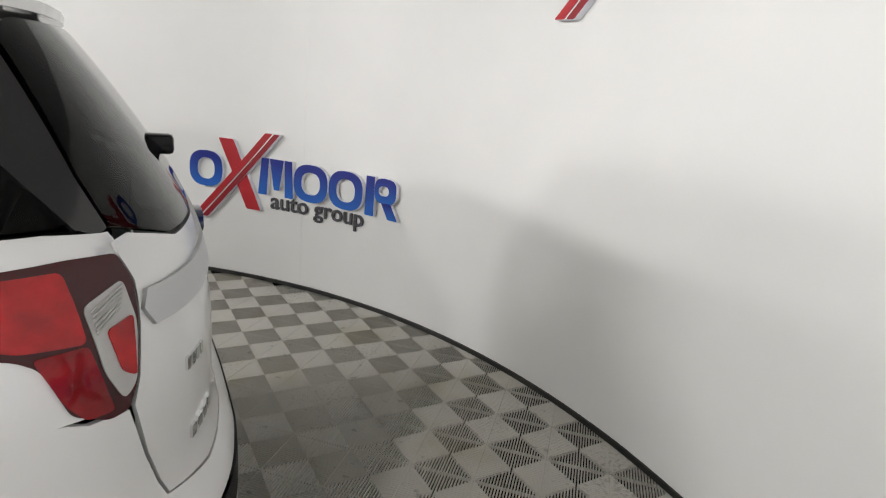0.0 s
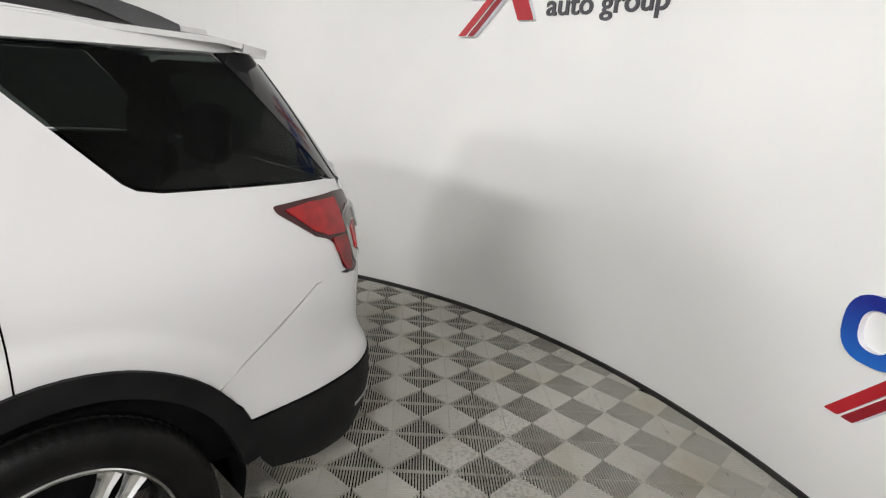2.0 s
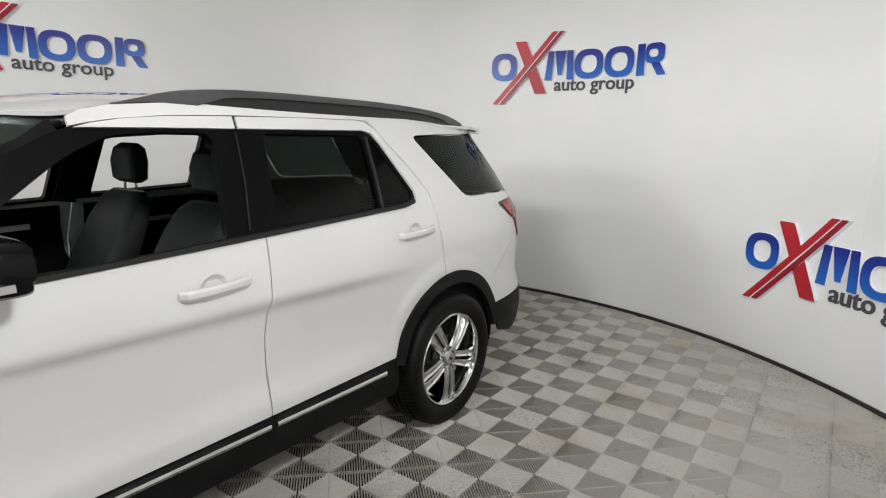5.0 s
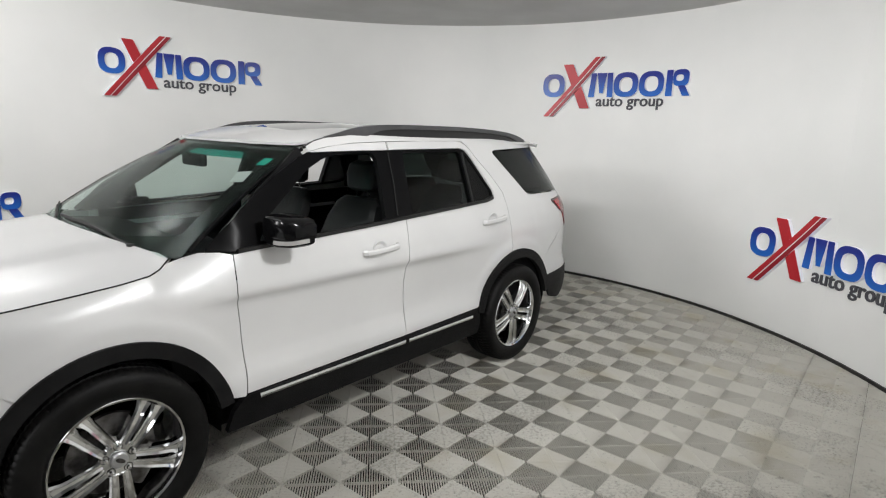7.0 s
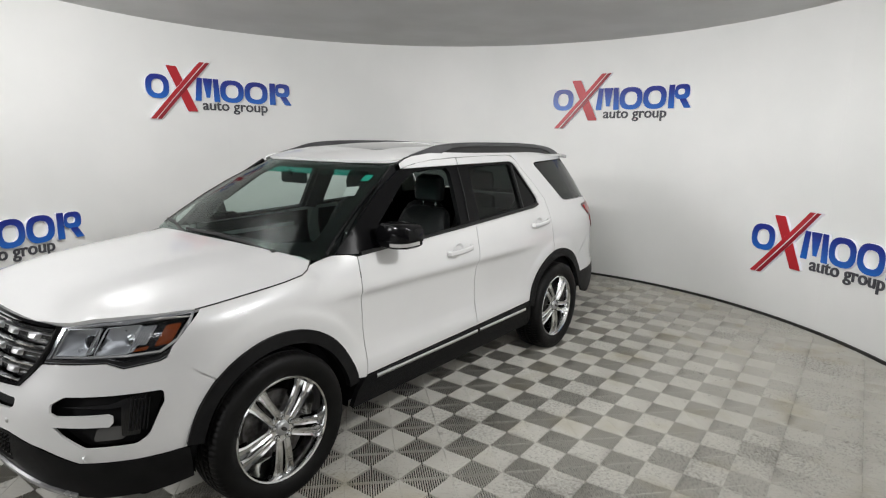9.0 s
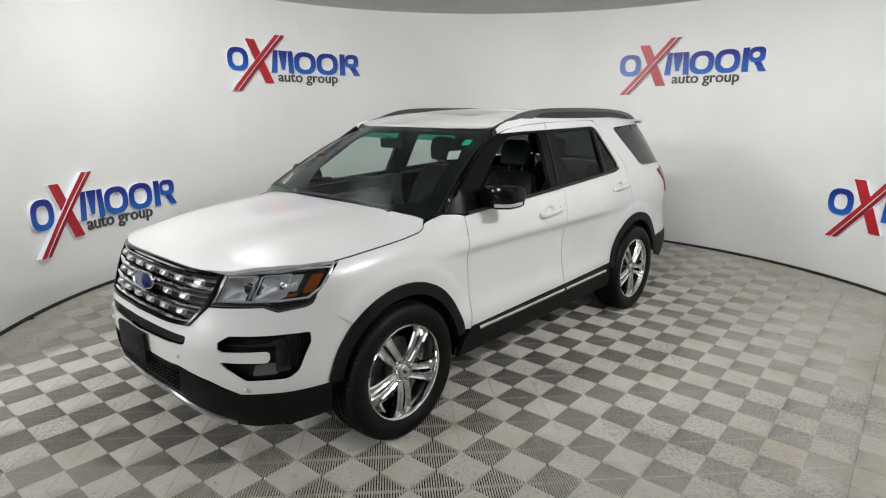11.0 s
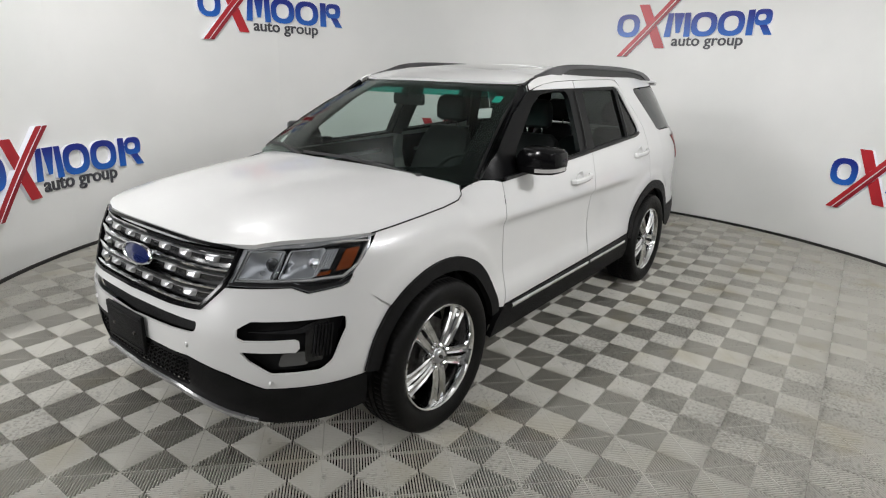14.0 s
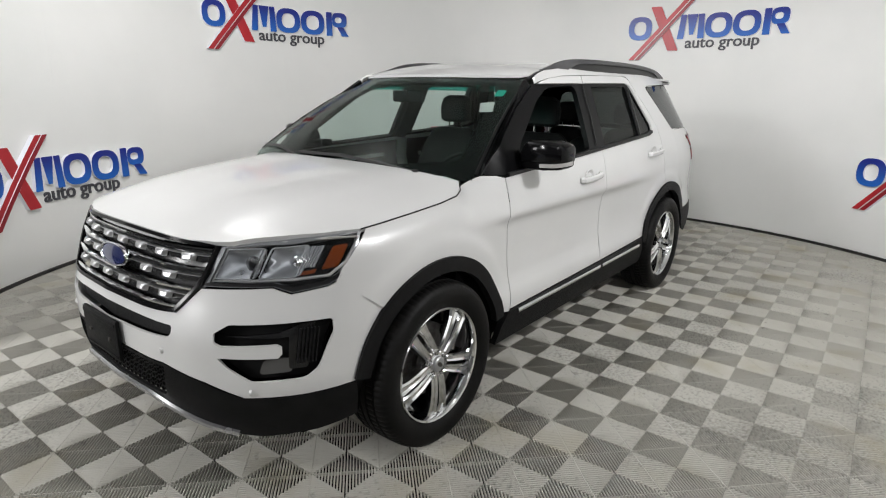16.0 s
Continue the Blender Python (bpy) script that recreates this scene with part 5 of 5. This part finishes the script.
# ---- wheels ----


def tyre_bm():
    bm = bmesh.new()
    prof = [(-0.098, 0.262), (-0.112, 0.275), (-0.122, 0.300), (-0.126, 0.328), (-0.122, 0.350), (-0.116, 0.362), (-0.106, 0.372), (-0.085, 0.378), (-0.068, 0.380), (-0.066, 0.372), (-0.058, 0.372), (-0.056, 0.3805), (-0.024, 0.3815), (-0.022, 0.373), (-0.014, 0.373), (-0.012, 0.3815),
            (0.012, 0.3815), (0.014, 0.373), (0.022, 0.373), (0.024, 0.3815), (0.056, 0.3805), (0.058, 0.372), (0.066, 0.372), (0.068, 0.380), (0.085, 0.378), (0.106, 0.372), (0.116, 0.362), (0.122, 0.350), (0.126, 0.328), (0.122, 0.300), (0.112, 0.275), (0.098, 0.262)]

    def sipe(i, k):
        if i in (6, 7, 8, 23, 24, 25):
            return -0.0028 if k % 4 == 0 else 0
        if i in (5, 26):
            return -0.0008 if k % 4 == 0 else 0
        return -0.004 if i in (11, 12, 19, 20) and k % 4 == 2 else 0
    lathe(bm, prof, 336, wobble=sipe)
    bmesh.ops.recalc_face_normals(bm, faces=bm.faces)
    return bm


def spoke_bm(off, lean):
    """One of a pair of bright tapering spokes, along +z from the hub to the rim."""
    bm = bmesh.new()
    rings = []
    for t in (0, 0.12, 0.35, 0.65, 0.78, 0.9, 1.0):
        r = 0.062 + (0.243 - 0.062) * t
        w = 0.0180 + 0.0068 * t + 0.045 * max(0, t - 0.78)
        c = off + lean * t
        y = -0.088 - 0.008 * math.sin(math.pi * min(1, t * 1.05)) + 0.002 * t
        rings.append([bm.verts.new(p) for p in ((c - w, y + 0.036, r), (c - w, y + 0.004, r), (c - w * 0.72, y - 0.005, r), (c - w * 0.30, y + 0.002, r), (c + w * 0.30, y + 0.002, r), (c + w * 0.72, y - 0.005, r), (c + w, y + 0.004, r), (c + w, y + 0.036, r))])
    for a, b in zip(rings, rings[1:]):
        for k in range(8):
            bm.faces.new((a[k], a[(k + 1) % 8], b[(k + 1) % 8], b[k]))
    bm.faces.new(rings[0])
    bm.faces.new(rings[-1])
    bmesh.ops.recalc_face_normals(bm, faces=bm.faces)
    return bm


def make_wheel():
    wheel = new("wheel")
    wheel.parent = car
    part("tyre", tyre_bm(), RUBBER, wheel, "black rubber tyre", smooth=40)
    bm = bmesh.new()
    lathe(bm, [(-0.100, 0.262), (-0.106, 0.266), (-0.110, 0.262), (-0.106, 0.254), (-0.09, 0.247), (-0.05, 0.240), (0.06, 0.232), (0.10, 0.25), (0.104, 0.262), (0.098, 0.262)], 96)
    bmesh.ops.recalc_face_normals(bm, faces=bm.faces)
    part("rim", bm, WHEEL, wheel, "polished alloy rim")
    data = [mesh_from("spoke", spoke_bm(o, l), WHEEL, 25) for o, l in ((-0.0225, -0.0125), (0.0225, 0.0125))]
    for k in range(5):
        for d in data:
            ob = new("spoke", d)
            ob.parent = wheel
            ob.matrix_basis = Matrix.Rotation(radians(72 * k), 4, "Y")
    bm = bmesh.new()
    lathe(bm, [(-0.03, 0.08), (-0.078, 0.078), (-0.084, 0.070), (-0.082, 0.040), (-0.084, 0.036)], 40)
    bmesh.ops.recalc_face_normals(bm, faces=bm.faces)
    part("hub", bm, WHEEL, wheel)
    bm = bmesh.new()
    lathe(bm, [(-0.080, 0.036), (-0.094, 0.034), (-0.099, 0.028), (-0.100, 0.0)], 32)
    bmesh.ops.recalc_face_normals(bm, faces=bm.faces)
    cap = part("centre_cap", bm, SATIN, wheel)
    bm = bmesh.new()
    lathe(bm, [(-0.1005, 0.019), (-0.102, 0.017), (-0.1025, 0.0)], 24, m=Matrix.Diagonal((1.1, 1, 0.5, 1)))
    part("cap_badge", bm, DARK_METAL, cap)
    bm = bmesh.new()
    lathe(bm, [(-0.07, 0.0105), (-0.098, 0.0095), (-0.101, 0.006), (-0.101, 0.0)], 6)
    bmesh.ops.recalc_face_normals(bm, faces=bm.faces)
    nut = mesh_from("lug_nut", bm, CHROME, 25)
    bm = bmesh.new()
    lathe(bm, [(-0.0835, 0.018), (-0.0845, 0.015), (-0.076, 0.013)], 18)
    seat = mesh_from("nut_seat", bm, LAMP_BLACK, 25)
    for k in range(5):
        a = radians(72 * k + 36)
        for nm, d in (("lug_nut", nut), ("nut_seat", seat)):
            ob = new(nm, d)
            ob.parent = wheel
            ob.location = (0.057 * math.sin(a), 0, 0.057 * math.cos(a))
    bm = bmesh.new()
    lathe(bm, [(-0.012, 0.09), (-0.012, 0.172), (0.012, 0.172), (0.012, 0.09), (0.0, 0.06), (-0.03, 0.055), (-0.03, 0.0)], 48)
    bmesh.ops.recalc_face_normals(bm, faces=bm.faces)
    part("brake_disc", bm, DARK_METAL, wheel)
    bm = bmesh.new()
    box(bm, 0.10, 0.185, -0.045, 0.04, -0.09, 0.09, 0.015)
    part("brake_caliper", bm, DARK_METAL, wheel)
    return wheel


first = make_wheel()
first.matrix_basis = Matrix.Translation((-1.433, -0.845, 0.3795)) @ Matrix.Rotation(radians(36), 4, "Y")
for x, s, spin in ((1.433, -1, 34), (-1.433, 1, 50), (1.433, 1, 5)):
    m = Matrix.Translation((x, s * 0.845, 0.3795)) @ Matrix.Rotation(radians(180 if s > 0 else 0), 4, "Z") @ Matrix.Rotation(radians(spin), 4, "Y")
    copy_thing(first, m).parent = car

# ---- underside ----
bm = bmesh.new()
box(bm, -0.96, 1.0, -0.80, 0.80, 0.27, 0.42, 0.03)
box(bm, -2.2, -0.9, -0.56, 0.56, 0.26, 0.60, 0.04)
box(bm, 0.95, 2.36, -0.58, 0.58, 0.33, 0.62, 0.04)
box(bm, 1.98, 2.34, -0.70, 0.70, 0.38, 0.60, 0.03)
box(bm, -2.12, -1.88, -0.66, 0.66, 0.27, 0.60, 0.03)
# Low front lip, added to block front light and darken below the bumper.
box(bm, -2.02, -1.86, -0.71, 0.71, 0.205, 0.30, 0.03)
part("underbody", bm, UNDER, car)
bm = bmesh.new()
box(bm, -2.06, -1.22, -0.60, 0.60, 0.60, 0.90, 0.03)
part("engine_bay", bm, UNDER, car)

# ---- cabin ----


def cushion(bm, secs, n=20):
    """A soft body through rounded sections (centre, half wide in y, half deep along d, direction d)."""
    rings = []
    for c, hy, hd, d, pw in secs:
        c, d = Vector(c), Vector(d).normalized()
        ring_v = []
        for k in range(n):
            t = 2 * math.pi * k / n
            a, b = math.cos(t), math.sin(t)
            ring_v.append(bm.verts.new(c + Vector((0, hy * abs(a) ** pw * (1 if a > 0 else -1), 0)) + d * (hd * abs(b) ** pw * (1 if b > 0 else -1))))
        rings.append(ring_v)
    for p, q in zip(rings, rings[1:]):
        for k in range(n):
            bm.faces.new((p[k], p[(k + 1) % n], q[(k + 1) % n], q[k]))
    bm.faces.new(rings[0])
    bm.faces.new(rings[-1])
    bmesh.ops.recalc_face_normals(bm, faces=bm.faces)


def seat(x, y, z, w, tall, lean=0.24, head=True):
    st = new("seat")
    st.parent = car
    bm = bmesh.new()
    cushion(bm, [((x - 0.27, y, z), w * 0.8, 0.04, (0, 0, 1), 0.6), ((x - 0.24, y, z), w, 0.075, (0, 0, 1), 0.5), ((x, y, z - 0.02), w, 0.085, (0, 0, 1), 0.5), ((x + 0.24, y, z - 0.04), w, 0.08, (0, 0, 1), 0.5), ((x + 0.27, y, z - 0.04), w * 0.8, 0.05, (0, 0, 1), 0.6)])
    part("seat_cushion", bm, LEATHER, st)
    bm = bmesh.new()
    bx = x + 0.22
    up = lambda k: (bx + lean * k, y, z + tall * k)
    cushion(bm, [(up(0), w * 0.8, 0.05, (1, 0, 0), 0.6), (up(0.06), w, 0.085, (1, 0, 0), 0.5), (up(0.4), w, 0.085, (1, 0, 0), 0.5), (up(0.75), w * 0.94, 0.07, (1, 0, 0), 0.5), (up(0.93), w * 0.8, 0.055, (1, 0, 0), 0.55), (up(1.0), w * 0.6, 0.03, (1, 0, 0), 0.7)])
    part("backrest", bm, LEATHER, st)
    if head:
        bm = bmesh.new()
        hx, hz = bx + lean * 1.05, z + tall + 0.06
        cushion(bm, [((hx, y, hz - 0.02), 0.10, 0.025, (1, 0, 0), 0.6), ((hx, y, hz), 0.125, 0.05, (1, 0, 0), 0.55), ((hx, y, hz + 0.09), 0.13, 0.056, (1, 0, 0), 0.55), ((hx + 0.005, y, hz + 0.155), 0.115, 0.045, (1, 0, 0), 0.6), ((hx + 0.008, y, hz + 0.18), 0.075, 0.02, (1, 0, 0), 0.7)])
        part("headrest", bm, LEATHER, st)
        for dy in (-0.06, 0.06):
            bm = bmesh.new()
            sweep(bm, [(hx, y + dy, hz - 0.09), (hx, y + dy, hz + 0.02)], round_section(0.006, 8), up=Vector((1, 0, 0)))
            part("headrest_post", bm, CHROME, st)


for y in (-0.38, 0.38):
    seat(-0.12, y, 0.73, 0.25, 0.56)
    seat(0.78, y, 0.74, 0.25, 0.47, head=False)
    seat(1.60, y * 0.8, 0.82, 0.21, 0.42)
# floor, dashboard and console
bm = bmesh.new()
box(bm, -1.0, 2.2, -0.82, 0.82, 0.42, 0.50, 0.02)
part("cabin_floor", bm, DASH, car)
bm = bmesh.new()
rows = []
for k in range(21):
    y = -0.80 + 1.6 * k / 20
    h = 0.05 * math.exp(-((y + 0.38) / 0.2) ** 2)
    prof = [(-1.16, 1.10), (-1.0, 1.125), (-0.86, 1.115 + h), (-0.74, 1.095 + h), (-0.70, 1.06 + h), (-0.70, 0.95), (-0.74, 0.86), (-0.84, 0.70), (-0.95, 0.55), (-1.14, 0.55)]
    rows.append([bm.verts.new((x, y, z)) for x, z in prof])
for p, q in zip(rows, rows[1:]):
    for i in range(len(p)):
        bm.faces.new((p[i], p[(i + 1) % len(p)], q[(i + 1) % len(p)], q[i]))
bm.faces.new(rows[0])
bm.faces.new(rows[-1])
bmesh.ops.recalc_face_normals(bm, faces=bm.faces)
part("dashboard", bm, DASH, car, "black moulded dashboard")
bm = bmesh.new()
box(bm, -0.80, 0.35, -0.13, 0.13, 0.48, 0.86, 0.04)
part("centre_console", bm, DASH, car)
bm = bmesh.new()
wm = Matrix.Translation((-0.60, -0.38, 1.04)) @ Matrix.Rotation(radians(-66), 4, "Y")
ring_pts = [wm @ Vector((0.185 * math.cos(2 * math.pi * k / 32), 0.185 * math.sin(2 * math.pi * k / 32), 0)) for k in range(32)]
sweep(bm, ring_pts, round_section(0.016, 8), closed=True, up=wm.to_3x3() @ Vector((0, 0, 1)))
st = part("steering_wheel", bm, LEATHER, car, "black leather steering wheel")
bm = bmesh.new()
box(bm, -0.075, 0.075, -0.085, 0.085, -0.05, 0.012, 0.03, wm)
for a in (0, 180, 270):
    box(bm, 0.05, 0.18, -0.018, 0.018, -0.012, 0.004, 0.006, wm @ Matrix.Rotation(radians(a + 90), 4, "Z"))
part("wheel_hub", bm, DASH, st)
for a in (-35, 215):
    bm = bmesh.new()
    ar = [wm @ Vector((0.17 * math.cos(radians(a + d)), 0.17 * math.sin(radians(a + d)), 0.012)) for d in (-16, -8, 0, 8, 16)]
    sweep(bm, ar, round_section(0.006, 6), up=wm.to_3x3() @ Vector((0, 0, 1)))
    part("wheel_trim", bm, SATIN, st)
# door linings with a bright strip
for s in BOTH:
    for x0, x1 in ((-0.84, 0.18), (0.30, 1.25)):
        bm = bmesh.new()
        rows = []
        for k in range(9):
            x = x0 + (x1 - x0) * k / 8
            top = 1.15 + 0.05 * (x + 0.84) / 2.0
            rows.append([bm.verts.new((x, s * (side_w(x, z) - d), z)) for z, d in ((0.50, 0.06), (0.72, 0.10), (0.80, 0.15), (0.88, 0.15), (0.92, 0.09), (1.05, 0.07), (top, 0.045))])
        for p, q in zip(rows, rows[1:]):
            for i in range(6):
                bm.faces.new((p[i], p[i + 1], q[i + 1], q[i]))
        bmesh.ops.solidify(bm, geom=bm.faces[:], thickness=0.02)
        lining = part("door_lining", bm, DASH, car, "black door lining")
        bm = bmesh.new()
        sweep(bm, [(x, s * (side_w(x, 1.05) - 0.078), 1.045 + 0.03 * (x - x0)) for x in (x0 + 0.15, (x0 + x1) / 2, x1 - 0.15)], [(-0.008, -0.014), (0.008, -0.014), (0.008, 0.014), (-0.008, 0.014)])
        part("lining_strip", bm, SATIN, lining)
    bm = bmesh.new()
    rows = []
    for x in (1.25, 1.5, 1.8, 2.1, 2.3):
        rows.append([bm.verts.new((x, s * (side_w(x, z) - 0.05), z)) for z in (0.5, 0.9, 1.2, 1.27)])
    for p, q in zip(rows, rows[1:]):
        for i in range(3):
            bm.faces.new((p[i], p[i + 1], q[i + 1], q[i]))
    bmesh.ops.solidify(bm, geom=bm.faces[:], thickness=0.02)
    part("load_lining", bm, DASH, car)
    # inner pillars
    for pts, w in ((((-0.93, 1.17), (-0.66, 1.40), (-0.36, 1.60)), 0.028), (((0.20, 1.20), (0.235, 1.42), (0.26, 1.62)), 0.055), (((1.28, 1.24), (1.20, 1.44), (1.12, 1.62)), 0.075)):
        bm = bmesh.new()
        sweep(bm, [(x, s * (side_w(x, z) - 0.045), z) for x, z in pts], [(-w, -0.012), (w, -0.012), (w, 0.012), (-w, 0.012)], up=Vector((0, s, 0.2)))
        part("inner_pillar", bm, DASH, car)
lin_l = [(-0.43, 0.0), (-0.40, 0.4), (-0.34, 0.60), (-0.1, 0.64), (1.9, 0.64), (1.97, 0.0)]
panel("headliner", lin_l + [(x, -y) for x, y in lin_l[-2:0:-1]], lambda x, y: roof_point(x, y) - Vector((0, 0, 0.035)), HEADLINER, car, "grey cloth headliner", step=0.09, thick=0.012)
# rear-view mirror, label and sticker on the screen
bm = bmesh.new()
c = screen_point(0.0, 0.80) + Vector((0.10, 0, -0.035))
box(bm, c.x - 0.02, c.x + 0.02, -0.12, 0.12, c.z - 0.035, c.z + 0.035, 0.014)
sweep(bm, [c, screen_point(0.0, 0.86) + Vector((0.012, 0, -0.012))], round_section(0.012, 8), up=Vector((0, 1, 0)))
part("rear_view_mirror", bm, DASH, car)
panel("screen_label", [(-0.690, 0.580), (-0.630, 0.570), (-0.606, 0.672), (-0.672, 0.690)], screen_point, PAPER, car, "white paper label inside the screen", step=0.1, thick=0.001, out=-0.004)
for k in range(5):
    v = 0.596 + 0.014 * k
    panel("label_print", [(-0.664 + 0.004 * (k % 2), v), (-0.63 - 0.006 * (k % 3), v), (-0.63 - 0.006 * (k % 3), v + 0.007), (-0.664 + 0.004 * (k % 2), v + 0.007)], screen_point, INK, car, "illegible print", step=0.1, thick=0.0005, out=-0.006)
panel("green_sticker", rounded([(-0.69, 0.76), (-0.645, 0.76), (-0.645, 0.84), (-0.69, 0.84)], 0.01), screen_point, GREEN_TAG, car, "green sticker inside the screen", step=0.1, thick=0.001, out=-0.004)

# ---- ribbed floor tiles ----
TILE_TURN, TILE_X, TILE_Y, SIDE = radians(1.85), 0.0054, 0.1715, 0.4002


def tile_mesh():
    """One tile: in each quarter, bevelled ribs across the diagonal, cut by a thin groove along it over a low cross bar."""
    bm = bmesh.new()
    half, p, rib, seam, groove, deep = 0.2, 0.2 * math.sqrt(2) / 22, 0.0074, 0.0008, 0.0013, -0.0175
    r2 = math.sqrt(0.5)
    cut = half * math.sqrt(2)

    def far(d):
        return max(min(d, cut - d - seam), groove + 0.0003)
    for q in range(4):
        c, s = ((1, 0), (0, 1), (-1, 0), (0, -1))[q]

        def put(d, e, z):
            x, y = r2 * d - r2 * e, r2 * d + r2 * e
            return bm.verts.new((c * x - s * y, s * x + c * y, z))
        for k in range(22):
            mid = (k + 0.5) * p
            sect = [(mid - 0.0023, deep), (mid - 0.0025, -0.0064), (mid - rib / 2, -0.0052), (mid - 0.0021, -0.0016), (mid, 0.0), (mid + 0.0021, -0.0016), (mid + rib / 2, -0.0052), (mid + 0.0025, -0.0064), (mid + 0.0023, deep)]
            for g in (-1, 1):
                near = [put(d, g * groove, z) for d, z in sect]
                end = [put(d, g * far(d), z) for d, z in sect]
                for i in range(8):
                    bm.faces.new((near[i], near[i + 1], end[i + 1], end[i]) if g < 0 else (near[i + 1], near[i], end[i], end[i + 1]))
                bm.faces.new(near if g > 0 else near[::-1])
                if mid > cut / 2:
                    bm.faces.new(end if g < 0 else end[::-1])
        w = 0.0017
        lo, hi = -w, w
        a = [put(0.0, lo, -0.0032), put(0.281, lo, -0.0032), put(0.281, hi, -0.0032), put(0.0, hi, -0.0032)]
        b = [put(0.0, lo, deep), put(0.281, lo, deep), put(0.281, hi, deep), put(0.0, hi, deep)]
        bm.faces.new(a)
        bm.faces.new((a[1], a[0], b[0], b[1]))
        bm.faces.new((a[3], a[2], b[2], b[3]))
    bmesh.ops.recalc_face_normals(bm, faces=bm.faces)
    return bm


def tile_places():
    c, s = math.cos(TILE_TURN), math.sin(TILE_TURN)
    out = []
    for i in range(-16, 17):
        for j in range(-16, 17):
            x, y = TILE_X + SIDE * (c * i - s * j), TILE_Y + SIDE * (s * i + c * j)
            d = math.hypot(x - CX, y - CY)
            a = math.degrees(math.atan2(y - CY, x - CX)) % 360
            if d < RAD + 0.2 or (OPEN_A + 4 < a < OPEN_B - 4 and d < RAD + 1.4):
                out.append((x, y))
    return out


tile_data = mesh_from("tile", tile_mesh(), TILE, smooth=55)
places = sorted(tile_places(), key=lambda p: math.hypot(p[0] + 0.4, p[1] + 1.2))
for x, y in places[:300]:
    ob = new("tile", tile_data)
    ob.parent = floor
    ob.matrix_world = Matrix.Translation((x, y, 0)) @ Matrix.Rotation(TILE_TURN, 4, "Z")
n0 = len(tile_data.vertices)
co = np.empty(n0 * 3)
tile_data.vertices.foreach_get("co", co)
co = co.reshape(-1, 3)
faces0 = [tuple(p.vertices) for p in tile_data.polygons]
c, s = math.cos(TILE_TURN), math.sin(TILE_TURN)
turned = np.c_[c * co[:, 0] - s * co[:, 1], s * co[:, 0] + c * co[:, 1], co[:, 2]]
rest = places[300:]
me = bpy.data.meshes.new("far_tiles")
me.from_pydata(np.concatenate([turned + (x, y, 0) for x, y in rest]).tolist(), [], [tuple(v + n0 * k for v in f) for k in range(len(rest)) for f in faces0])
me.materials.append(TILE)
far = new("far_tiles", me)
far.parent = floor
tagged(far, kind="stuff")
